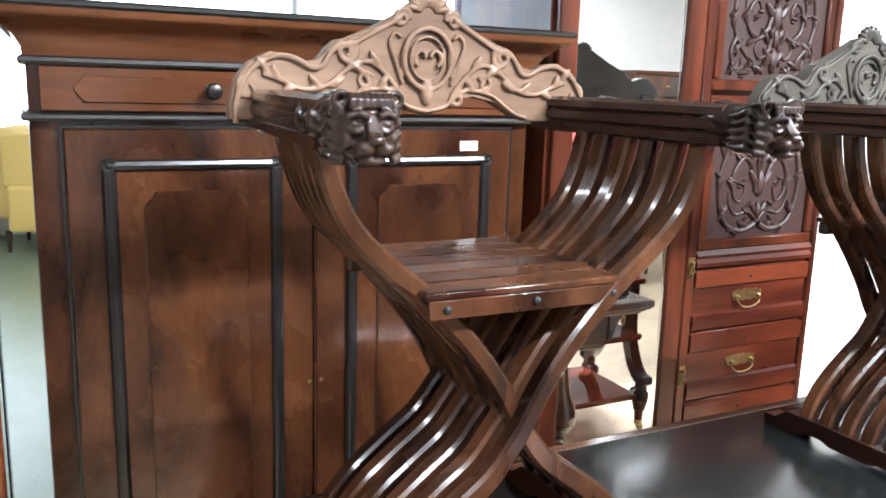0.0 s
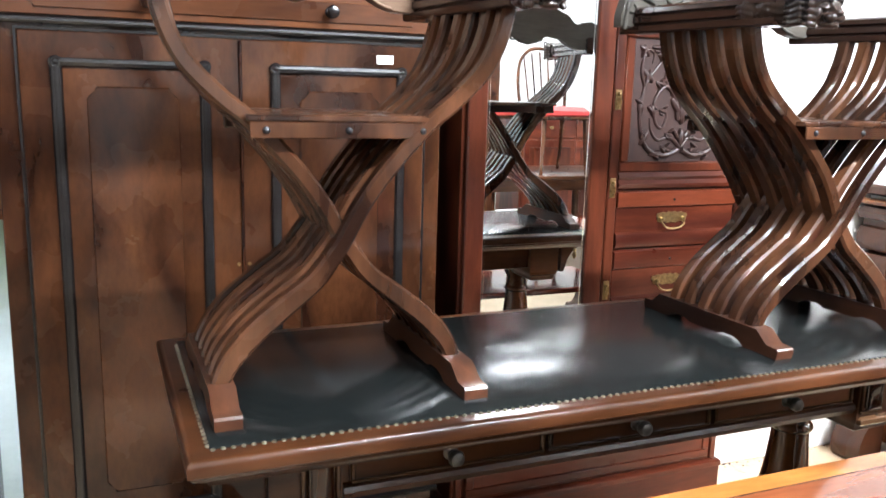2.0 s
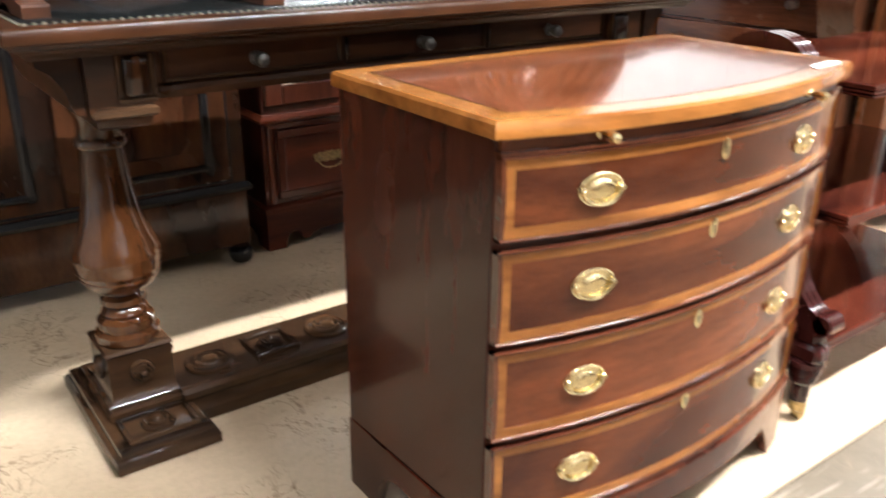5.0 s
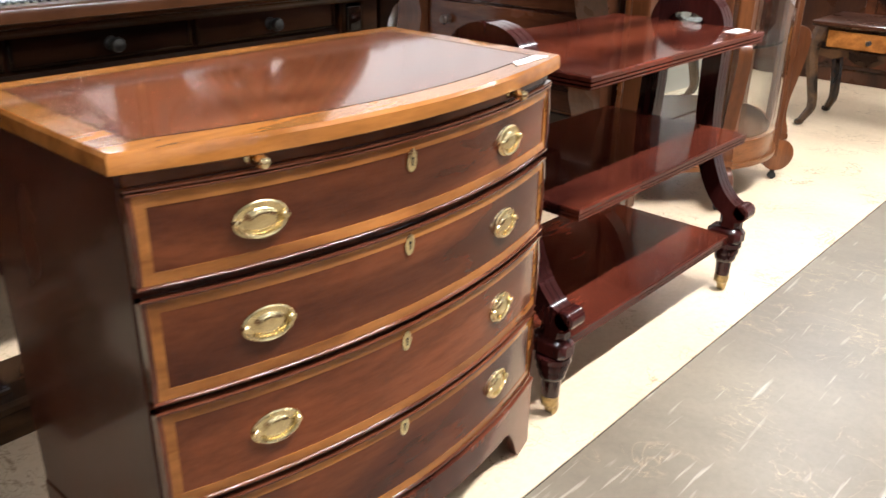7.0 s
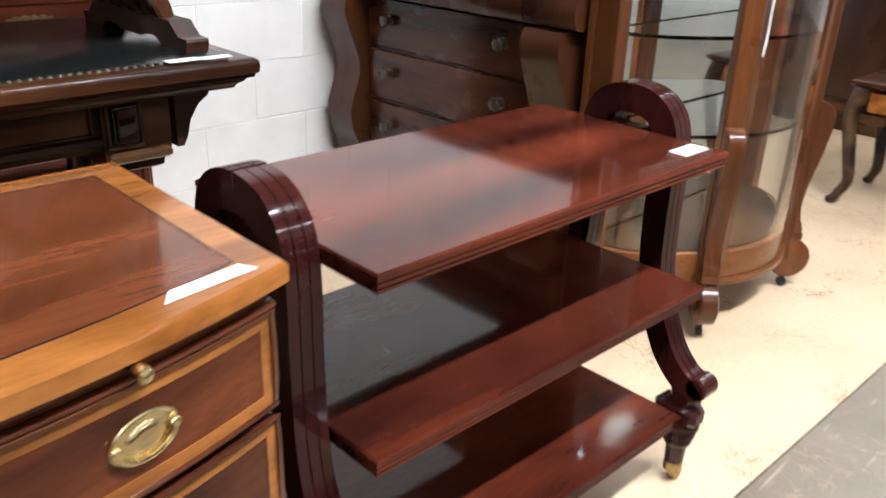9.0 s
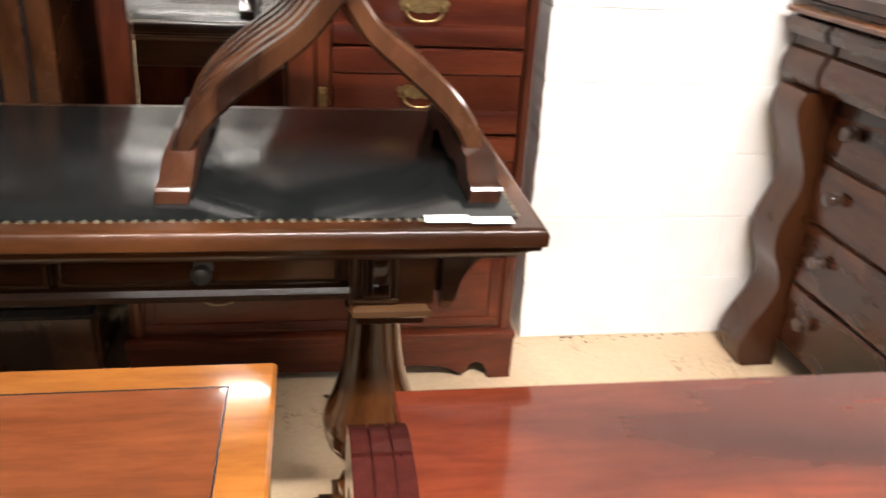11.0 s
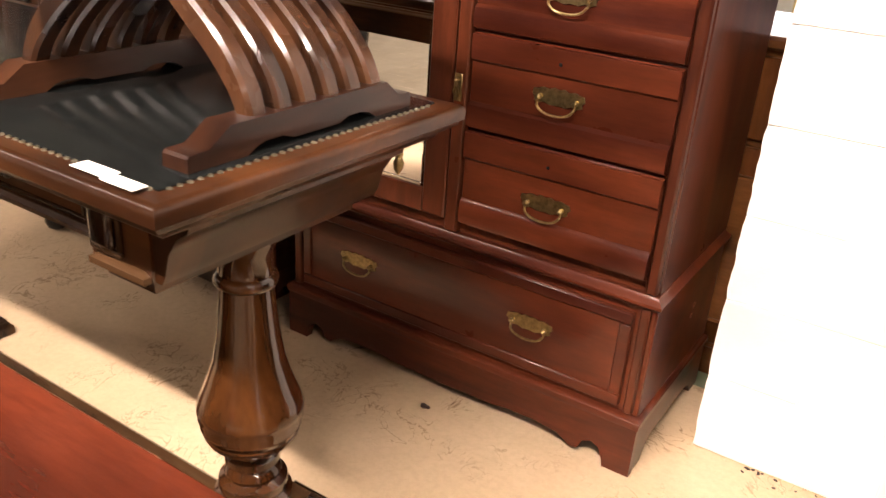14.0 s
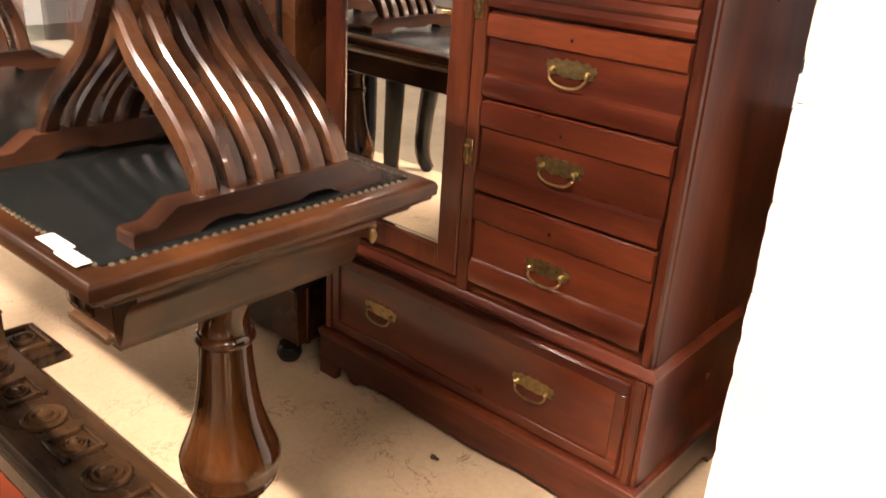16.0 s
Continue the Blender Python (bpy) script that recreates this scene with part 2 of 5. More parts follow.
NAIL = plain("dulled_nail_brass", (0.24, 0.215, 0.155), 0.36, 0.8, 0.6, 120, 0.2)
# Second crest: window glare put into the colour as grey.
CREST_GLARE = wood("glare_grey_carved_wood", (0.046, 0.043, 0.037), (0.105, 0.097, 0.082), 0.34, "x", 4.0, 0.3)
OLDBRASS = plain("tarnished_brass", (0.36, 0.27, 0.13), 0.36, 1.0, 0.5, 90, 0.3)
GILT = plain("gilt_edge", (0.31, 0.175, 0.048), 0.2, 0.45, 0.3, 25, 0.1)
LACQUER = plain("black_lacquer", (0.006, 0.0065, 0.007), 0.16, 0, 0.4, 20, 0.02)
LEATHER = plain("black_leather", (0.007, 0.0085, 0.0085), 0.21, 0, 0.6, 60, 0.03)
LEATHER.node_tree.nodes["Principled BSDF"].inputs["Specular IOR Level"].default_value = 0.5
LACQUER.node_tree.nodes["Principled BSDF"].inputs["Specular IOR Level"].default_value = 0.3
PAPER = plain("white_label", (0.82, 0.82, 0.80), 0.6, 0, 0.03, 20, 0.02)
IRON = plain("black_iron", (0.02, 0.02, 0.022), 0.35, 0.4, 0.3, 40, 0.1)
KNOBWOOD = plain("dark_turned_knob", (0.05, 0.028, 0.02), 0.18, 0, 0.3, 40, 0.05)
RED = plain("red_upholstery", (0.42, 0.03, 0.028), 0.75, 0, 0.2, 120, 0.3)
YELLOW = plain("yellow_upholstery", (0.62, 0.45, 0.14), 0.8, 0, 0.15, 100, 0.3)
LILAC = plain("lilac_panel", (0.42, 0.36, 0.45), 0.6, 0, 0.1, 6, 0.05)
PINK = plain("magenta_fabric", (0.4, 0.05, 0.18), 0.8, 0, 0.2, 80, 0.2)
PALE = plain("pale_cream_paint", (0.70, 0.66, 0.55), 0.5, 0, 0.1, 20, 0.05)
SOFFIT = plain("grey_ceiling_paint", (0.30, 0.29, 0.27), 0.8, 0, 0.1, 4, 0.1)
WHITE = plain("white_paint", (0.80, 0.80, 0.78), 0.6, 0, 0.05, 8, 0.1)


def block_paint():
    m, t, bs = material("white_painted_block")
    v = scatter(t)
    a, b = node(t, "ShaderNodeTexNoise", Scale=7.0, Detail=5.0), node(t, "ShaderNodeTexNoise", Scale=130.0, Detail=5.0, Roughness=0.7)
    for n in (a, b):
        t.links.new(v, n.inputs["Vector"])
    c = ramp(t, a.outputs["Fac"], [(0.3, (0.76, 0.755, 0.735)), (0.65, (0.84, 0.835, 0.815))])
    t.links.new(blend(t, 0.35, c, ramp(t, b.outputs["Fac"], [(0.27, (0.72, 0.7, 0.67)), (0.36, (1, 1, 1))]), "MULTIPLY"), bs.inputs["Base Color"])
    bs.inputs["Roughness"].default_value = 0.55
    bump(t, bs, b.outputs["Fac"], 0.45, 0.002)
    return m


def stone_floor(name, low, high, mark, rough, streak, scratch=0.0):
    m, t, bs = material(name)
    v = scatter(t)
    n1 = node(t, "ShaderNodeTexNoise", Scale=1.6, Detail=7.0, Roughness=0.62, Distortion=0.5)
    n2 = node(t, "ShaderNodeTexNoise", Scale=6.0, Detail=4.0, Roughness=0.6, Distortion=1.2)
    n3 = node(t, "ShaderNodeTexNoise", Scale=55.0, Detail=4.0, Roughness=0.7)
    mp = t.nodes.new("ShaderNodeMapping")
    mp.inputs["Rotation"].default_value, mp.inputs["Scale"].default_value = (0, 0, 0.6), (1, streak, 1)
    t.links.new(v, mp.inputs["Vector"])
    for n in (n1, n3):
        t.links.new(v, n.inputs["Vector"])
    t.links.new(mp.outputs[0], n2.inputs["Vector"])
    c = ramp(t, n1.outputs["Fac"], [(0.3, low), (0.7, high)])
    n4 = node(t, "ShaderNodeTexNoise", Scale=5.0, Detail=3.0)
    n5 = node(t, "ShaderNodeTexNoise", Scale=15.0, Detail=3.0, Roughness=0.5, Distortion=0.8)
    t.links.new(v, n4.inputs["Vector"]), t.links.new(mp.outputs[0], n5.inputs["Vector"])
    gate = ramp(t, n4.outputs["Fac"], [(0.50, (0, 0, 0)), (0.60, (1, 1, 1))])
    marks = blend(t, 1.0, ramp(t, n2.outputs["Fac"], [(0.486, (1, 1, 1)), (0.496, mark), (0.499, mark), (0.509, (1, 1, 1))]), ramp(t, n5.outputs["Fac"], [(0.490, (1, 1, 1)), (0.4965, mark), (0.499, mark), (0.5055, (1, 1, 1))]), "MULTIPLY")
    c = blend(t, gate, c, blend(t, 1.0, c, marks, "MULTIPLY"))
    c = blend(t, 0.35, c, ramp(t, n3.outputs["Fac"], [(0.3, (0.7, 0.68, 0.64)), (0.6, (1, 1, 1))]), "MULTIPLY")
    for turn in (0.5, 1.25):
        if scratch:
            lie = t.nodes.new("ShaderNodeMapping")
            lie.inputs["Rotation"].default_value, lie.inputs["Scale"].default_value = (0, 0, turn), (5.0, 60.0, 1)
            n6 = node(t, "ShaderNodeTexNoise", Scale=1.0, Detail=2.0)
            t.links.new(v, lie.inputs["Vector"]), t.links.new(lie.outputs[0], n6.inputs["Vector"])
            c = blend(t, ramp(t, n6.outputs["Fac"], [(0.67, (0, 0, 0)), (0.80, (scratch, scratch, scratch))]), c, (0.42, 0.37, 0.29))
    t.links.new(c, bs.inputs["Base Color"])
    r = t.nodes.new("ShaderNodeMapRange")
    r.inputs["To Min"].default_value, r.inputs["To Max"].default_value = rough * 0.8, rough * 1.3
    t.links.new(n2.outputs["Fac"], r.inputs["Value"])
    t.links.new(r.outputs[0], bs.inputs["Roughness"])
    bump(t, bs, n3.outputs["Fac"], 0.12, 0.001)
    return m


BLOCK = block_paint()
CREAMFLOOR = stone_floor("worn_cream_floor", (0.52, 0.375, 0.235), (0.68, 0.535, 0.36), (0.50, 0.42, 0.33), 0.38, 0.8)
AISLE = stone_floor("worn_concrete", (0.125, 0.098, 0.068), (0.225, 0.182, 0.127), (1.5, 1.45, 1.35), 0.35, 0.5, 0.8)
GREYFLOOR = stone_floor("green_grey_floor", (0.115, 0.145, 0.088), (0.16, 0.195, 0.124), (0.85, 0.85, 0.82), 0.3, 0.5)


def mirror_mat():
    m, t, bs = material("mirror_silver")
    bs.inputs["Base Color"].default_value, bs.inputs["Metallic"].default_value, bs.inputs["Roughness"].default_value = (0.88, 0.9, 0.89, 1), 1.0, 0.012
    return m


def glass_mat():
    m, t, bs = material("clear_glass")
    bs.inputs["Base Color"].default_value, bs.inputs["Roughness"].default_value = (0.97, 0.99, 0.98, 1), 0.0
    bs.inputs["Transmission Weight"].default_value, bs.inputs["IOR"].default_value = 1.0, 1.45
    return m


def glow_mat(name, colour, strength):
    m, t, bs = material(name)
    bs.inputs["Base Color"].default_value = (*colour, 1)
    bs.inputs["Emission Color"].default_value, bs.inputs["Emission Strength"].default_value = (*colour, 1), strength
    return m


MIRROR, GLASS = mirror_mat(), glass_mat()
DAYLIGHT = glow_mat("bright_overcast_street", (0.97, 0.99, 1.0), 2.6)
TUBE = glow_mat("lit_diffuser", (1.0, 0.95, 0.87), 8.0)


# ---- setting ----
X0, X1, Y0, Y1 = -5.5, 9.5, -7.0, 8.5
SEAM = -0.685
WALL_Y, WALL_X = 1.238, 1.954


def structure(name, bm, mat, label="", smooth=False):
    return tagged(part(name, bm, mat, None, label, smooth), kind="structure")


structure("floor", B(X0, SEAM, -0.12, X1, 1.5, 0), CREAMFLOOR, "worn cream floor with fine dark scuffs")
structure("floor_aisle", B(X0, Y0, -0.12, X1, SEAM - 0.004, -0.001), AISLE, "scratched brown-grey concrete aisle")
structure("floor_seam", B(X0, SEAM - 0.004, -0.12, X1, SEAM, -0.004), EBONY)
structure("floor_back", B(X0, 1.5, -0.12, X1, Y1, 0), GREYFLOOR, "green-grey concrete floor")
structure("ceiling", B(X0, Y0, CEILING, X1, Y1, CEILING + 0.15), SOFFIT, "plain grey ceiling")
structure("wall_west", B(X0 - 0.2, Y0, 0, X0, Y1, CEILING), WHITE, "white wall")
structure("wall_east", B(X1, Y0, 0, X1 + 0.2, Y1, CEILING), WHITE, "white wall")
structure("wall_south", B(X0, Y0 - 0.2, 0, X1, Y0, CEILING), WHITE, "white wall")


def window_wall():
    bm, edges = bmesh.new(), [X0, -5.2, -0.1, 0.15, 4.75, 5.0, 9.2, X1]
    box(bm, X0, Y1, 0, X1, Y1 + 0.2, 0.75)
    box(bm, X0, Y1, 3.3, X1, Y1 + 0.2, CEILING)
    for a, b in zip(edges[::2], edges[1::2]):
        box(bm, a, Y1, 0.75, b, Y1 + 0.2, 3.3)
    wall = structure("wall_north", bm, WHITE, "white wall with large shop windows")
    for k, (a, b) in enumerate(zip(edges[1::2], edges[2::2])):
        w = thing("window_%d" % (k + 1), (a, Y1, 0.75), label="large bright shop window", kind="structure")
        f, width = bmesh.new(), b - a
        for u in (0, width / 2 - 0.03, width - 0.06):
            box(f, u, 0.06, 0, u + 0.06, 0.12, 2.55)
        for z in (0, 2.49):
            box(f, 0, 0.065, z, width, 0.115, z + 0.06)
        part("window_frame", f, WHITE, w)
        p = part("pane", B(0.06, 0.085, 0.06, width - 0.06, 0.095, 2.49), GLASS, w)
        p.visible_shadow = False


window_wall()
structure("backdrop", B(X0 - 2, Y1 + 1.2, -1, X1 + 2, Y1 + 1.25, 5), DAYLIGHT, "bright white daylight beyond the windows")
area_lamp("window_light", (2.6, Y1 - 0.15, 2.0), 3.6, 2.3, 25, (0.93, 0.97, 1.0), (-90, 0, 0))
area_lamp("window_light", (-1.6, Y1 - 0.15, 2.0), 3.2, 2.3, 8, (0.93, 0.97, 1.0), (-90, 0, 0))


def ceiling_light(x, y, length):
    t = thing("ceiling_light", (x, y, CEILING), label="unseen long white fluorescent ceiling light, added as key or fill", category="ceiling light", group="ceiling lights")
    part("housing", moulded(bmesh.new(), -length / 2 - 0.05, -0.13, length / 2 + 0.05, 0.13, [(0, 0), (0, -0.04), (0.03, -0.08)]), WHITE, t)
    part("diffuser", B(-length / 2, -0.085, -0.115, length / 2, 0.085, -0.081, 0.01), TUBE, t)


# a fitting for every strip, the added fill lamps too
for sx, sy, sl, _ in STRIPS:
    ceiling_light(sx, sy, sl)


# ---- desk ----
def knob(bm, x, y, z, r=0.017, axis="y", sign=-1, n=14):
    return lathe(bm, [(r * 0.95, 0), (r * 0.9, 0.003), (r * 0.5, 0.006), (r * 0.45, 0.013), (r * 0.85, 0.018), (r, 0.026), (r * 0.8, 0.034), (r * 0.3, 0.037)], x, y, z, n, axis, sign)


def rosette(bm, x, y, z, r, axis="z", sign=1):
    prof = [(r, 0), (r, 0.006), (r * 0.92, 0.010), (r * 0.8, 0.010), (r * 0.76, 0.005), (r * 0.68, 0.006), (r * 0.62, 0.013), (r * 0.5, 0.014), (r * 0.45, 0.008), (r * 0.38, 0.009), (r * 0.3, 0.018), (r * 0.15, 0.022), (0.0015, 0.022)]
    return lathe(bm, prof, x, y, z, 18, axis, sign)


DZ = 0.893


def desk():
    d = thing("refectory_desk", (0, 0, 0), label="dark oak refectory desk with black leather top and baluster pedestals", category="desk")
    prof = [(0.05, DZ - 0.056), (0.034, DZ - 0.054), (0.030, DZ - 0.047), (0.021, DZ - 0.042), (0.018, DZ - 0.037), (0.008, DZ - 0.034), (0.006, DZ - 0.028), (0.001, DZ - 0.025), (0, DZ - 0.011), (0.002, DZ - 0.005), (0.007, DZ - 0.001), (0.012, DZ)]
    part("tabletop", moulded(bmesh.new(), 0, 0, 1.625, 0.6, prof), OAK, d)
    part("leather_inlay", moulded(bmesh.new(), 0.036, 0.036, 1.589, 0.564, [(0, DZ - 0.002), (0, DZ + 0.0015), (0.002, DZ + 0.003)]), LEATHER, d, "worn black leather writing surface")
    bm, step = bmesh.new(), 0.0145
    for i in range(int(1.545 / step) + 1):
        for y in (0.034, 0.566):
            lathe(bm, [(0.0042, 0), (0.0037, 0.0018), (0.0015, 0.0028)], 0.04 + i * step, y, DZ, 6)
    for i in range(1, int(0.53 / step)):
        for x in (0.034, 1.591):
            lathe(bm, [(0.0042, 0), (0.0037, 0.0018), (0.0015, 0.0028)], x, 0.034 + i * step, DZ, 6)
    tagged(part("nail_trim", bm, NAIL, d, "row of brass nail heads"), kind="stuff")
    part("apron", B(0.12, 0.108, 0.752, 1.505, 0.492, DZ - 0.05, 0.003), OAK, d)
    part("apron_moulding", prism(bmesh.new(), [(0.108, 0.772), (0.096, 0.768), (0.092, 0.760), (0.098, 0.752), (0.102, 0.746), (0.12, 0.744)], "x", 0.25, 1.375), OAK, d)
    for x0, x1, kx in ((0.262, 0.617, 0.437), (0.627, 0.985, 0.815), (0.995, 1.363, 1.181)):
        dr = part("drawer", B(x0, 0.098, 0.774, x1, 0.12, 0.838, 0.002), OAK, d)
        f = bmesh.new()
        for a in ((x0, 0.774, x1, 0.781), (x0, 0.831, x1, 0.838), (x0, 0.781, x0 + 0.008, 0.831), (x1 - 0.008, 0.781, x1, 0.831)):
            box(f, a[0], 0.092, a[1], a[2], 0.0985, a[3], 0.002)
        part("moulding", f, OAK_DARK, dr)
        part("knob", knob(bmesh.new(), kx, 0.098, 0.802, 0.0145), PEWTER, dr, "small dulled metal knob")
    for x0 in (0.128, 1.375):
        cb = part("corner_block", moulded(bmesh.new(), x0, 0.09, x0 + 0.118, 0.51, [(0.02, 0.70), (0.012, 0.705), (0.01, 0.72), (0.002, 0.728), (0, 0.74), (0, 0.845)]), OAK, d)
        bx = x0 + 0.050 if x0 < 1 else x0 + 0.004
        part("boss_panel", bmesh_frame(bx, bx + 0.064, 0.748, 0.838, 0.008, 0.083, 0.0905, 0.002), OAK_DARK, cb)
        part("boss", B(bx + 0.010, 0.074, 0.758, bx + 0.054, 0.092, 0.828, 0.009, 3), OAK_Z, cb, "polished oak boss")
        part("block_moulding", moulded(bmesh.new(), x0 + 0.004, 0.080, x0 + 0.114, 0.51, [(0.006, 0.722), (0, 0.727), (0, 0.736), (0.008, 0.742)]), OAK_DARK, cb)
    for x, s in ((0.12, -1), (1.503, 1)):
        line = [(x, 0.735), (x + s * 0.012, 0.735), (x + s * 0.02, 0.75), (x + s * 0.028, 0.78), (x + s * 0.045, 0.806), (x + s * 0.066, 0.82), (x + s * 0.07, 0.842), (x, 0.842)]
        part("end_cove", prism(bmesh.new(), line, "y", 0.087, 0.513), OAK, d)
    for cx in (0.19, 1.427):
        cy = 0.31
        p = part("baluster", lathe(bmesh.new(), [(0.052, 0.200), (0.066, 0.205), (0.067, 0.222), (0.058, 0.230), (0.060, 0.238), (0.059, 0.250), (0.046, 0.258), (0.049, 0.266), (0.046, 0.274), (0.040, 0.280), (0.047, 0.288), (0.046, 0.300), (0.038, 0.307),
                                              (0.055, 0.318), (0.074, 0.338), (0.080, 0.350), (0.079, 0.353), (0.084, 0.364), (0.083, 0.367), (0.0875, 0.382), (0.0865, 0.387), (0.0885, 0.392), (0.0885, 0.40), (0.082, 0.42), (0.07, 0.45), (0.058, 0.49), (0.050, 0.54), (0.045, 0.59), (0.043, 0.622),
                                              (0.049, 0.626), (0.051, 0.632), (0.049, 0.640), (0.043, 0.645), (0.041, 0.68), (0.052, 0.70), (0.052, 0.712)], cx, cy, 0, 32), OAK_Z, d, "turned oak baluster with polished bulb")
        base = part("pedestal_base", moulded(bmesh.new(), cx - 0.108, 0.102, cx + 0.108, 0.53, [(0.004, 0), (0, 0.004), (0, 0.026), (0.006, 0.034), (0.010, 0.036), (0.012, 0.046), (0.02, 0.052), (0.024, 0.053)]), OAK_DARK, d)
        part("plinth", moulded(bmesh.new(), cx - 0.083, cy - 0.083, cx + 0.083, cy + 0.083, [(0, 0.052), (0, 0.066), (0.006, 0.07), (0.006, 0.082), (0.014, 0.09), (0.016, 0.105), (0.016, 0.19), (0.012, 0.196), (0.016, 0.202)]), OAK_DARK, base)
        for s in (-1, 1):
            f = bmesh.new()
            y0, y1 = (0.122, 0.222) if s < 0 else (0.398, 0.498)
            for a in ((cx - 0.075, y0, cx + 0.075, y0 + 0.01), (cx - 0.075, y1 - 0.01, cx + 0.075, y1), (cx - 0.075, y0 + 0.01, cx - 0.065, y1 - 0.01), (cx + 0.065, y0 + 0.01, cx + 0.075, y1 - 0.01)):
                box(f, a[0], a[1], 0.051, a[2], a[3], 0.062, 0.002)
            part("panel_moulding", f, OAK_DARK, base)
            part("rosette", rosette(bmesh.new(), cx, (y0 + y1) / 2, 0.052, 0.036), OAK_DARK, base)
            part("rosette", rosette(bmesh.new(), cx, cy + s * 0.067, 0.146, 0.026, "y", s), OAK_DARK, base)
            part("rosette", rosette(bmesh.new(), cx + s * 0.067, cy, 0.146, 0.026, "x", s), OAK_DARK, base)
    st = part("stretcher", loops(bmesh.new(), [rect(0.26, 0.298 - w, 1.357, 0.298 + w, 0, z) for w, z in ((0.098, 0.0), (0.1, 0.004), (0.1, 0.03), (0.092, 0.04), (0.09, 0.056), (0.098, 0.064), (0.098, 0.078), (0.088, 0.086))]), OAK_DARK, d, "carved floor stretcher with rosettes")
    for i in range(7):
        x = 0.355 + i * 0.1525
        if i % 2 == 0:
            part("rosette", rosette(bmesh.new(), x, 0.296, 0.085, 0.056), OAK_DARK, st)
        else:
            f = bmesh.new()
            for a in ((-0.05, -0.05, 0.05, -0.038), (-0.05, 0.038, 0.05, 0.05), (-0.05, -0.038, -0.038, 0.038), (0.038, -0.038, 0.05, 0.038)):
                box(f, x + a[0] * 1.1, 0.296 + a[1] * 1.1, 0.085, x + a[2] * 1.1, 0.296 + a[3] * 1.1, 0.098, 0.003)
            part("square_frame", f, OAK_DARK, st)
            part("rosette", rosette(bmesh.new(), x, 0.296, 0.085, 0.032), OAK_DARK, st)
    for x0, y0, x1, y1 in ((1.466, 0.015, 1.524, 0.038), (1.5245, 0.010, 1.579, 0.031)):
        tagged(part("price_label", B(x0, y0, DZ + 0.0045, x1, y1, DZ + 0.0055), PAPER), "small white paper label on the desk edge", "label", "paper labels")


desk()


# ---- folding chairs on the desk ----
def lion_head(bm, x, y, z):
    """A lion mask that looks along -y: flat brow, fringe of curls, deep eyes, broad muzzle."""
    box(bm, x - 0.033, y - 0.026, z - 0.034, x + 0.033, y + 0.05, z + 0.034, 0.013, 3)
    blob(bm, x, y - 0.012, z + 0.006, 0.037, 0.026, 0.035, 14)
    prism(bm, [(y - 0.02, z + 0.026), (y - 0.036, z + 0.020), (y - 0.050, z - 0.004), (y - 0.056, z - 0.008), (y - 0.056, z - 0.014), (y - 0.02, z - 0.016)], "x", x - 0.0095, x + 0.0095, 0.003)
    blob(bm, x, y - 0.053, z - 0.009, 0.0115, 0.007, 0.0065, 10)
    blob(bm, x, y - 0.030, z - 0.034, 0.019, 0.020, 0.0075, 10)
    for s in (-1, 1):
        blob(bm, x + s * 0.012, y - 0.042, z - 0.019, 0.0135, 0.014, 0.0105, 10)
        blob(bm, x + s * 0.019, y - 0.031, z + 0.008, 0.0075, 0.007, 0.0055, 10)
        tube(bm, [(x + s * 0.006, y - 0.040, z + 0.017), (x + s * 0.016, y - 0.039, z + 0.021), (x + s * 0.028, y - 0.033, z + 0.018), (x + s * 0.034, y - 0.024, z + 0.008)], 0.0048, 8)
        tube(bm, [(x + s * 0.009, y - 0.036, z + 0.001), (x + s * 0.019, y - 0.036, z - 0.001), (x + s * 0.029, y - 0.029, z + 0.004)], 0.0032, 8)
        blob(bm, x + s * 0.028, y - 0.022, z - 0.010, 0.009, 0.012, 0.013, 10)
        tube(bm, [(x + s * 0.034 + 0.0085 * math.cos(a), y - 0.022, z + 0.036 + 0.0085 * math.sin(a)) for a in [math.tau * k / 12 for k in range(13)]], 0.0042, 8)
        for k in range(5):
            h = 0.024 - k * 0.014
            tube(bm, [(x + s * 0.030, y - 0.026, z + h - 0.004), (x + s * 0.040, y - 0.014, z + h - 0.001), (x + s * 0.039, y + 0.006, z + h + 0.004), (x + s * 0.036, y + 0.028, z + h * 0.9 - 0.001), (x + s * 0.035, y + 0.05, z + h * 0.8)], lambda t: 0.0025 + 0.0055 * math.sin(math.pi * min(1, 0.15 + 0.8 * t)), 8)
    for k in range(7):
        u = (k - 3) * 0.0082
        tube(bm, [(x + u, y - 0.034, z + 0.027), (x + u, y - 0.034, z + 0.036), (x + u, y - 0.027, z + 0.042), (x + u, y - 0.008, z + 0.041), (x + u, y + 0.02, z + 0.037), (x + u, y + 0.05, z + 0.032)], lambda t: 0.0044 - 0.001 * t, 8)
    for v in bm.verts:
        v.co = Vector((x, y, z)) + (v.co - Vector((x, y, z))) * 0.83
    return bm


def fuse(ob, voxel):
    """Melt overlapping carved shapes into one skin."""
    m = ob.modifiers.new("carve", "REMESH")
    m.mode, m.voxel_size, m.use_smooth_shade = "VOXEL", voxel, True
    m = ob.modifiers.new("soften", "SMOOTH")
    m.factor, m.iterations = 0.5, 2
    return ob


SLAT = [(-0.206, 0.028), (-0.200, 0.050), (-0.184, 0.080), (-0.149, 0.119), (-0.098, 0.161), (-0.049, 0.200), (-0.016, 0.243), (0, 0.267), (0.03, 0.321), (0.074, 0.380), (0.14, 0.450), (0.19, 0.491), (0.234, 0.535), (0.258, 0.575), (0.271, 0.612), (0.279, 0.646)]


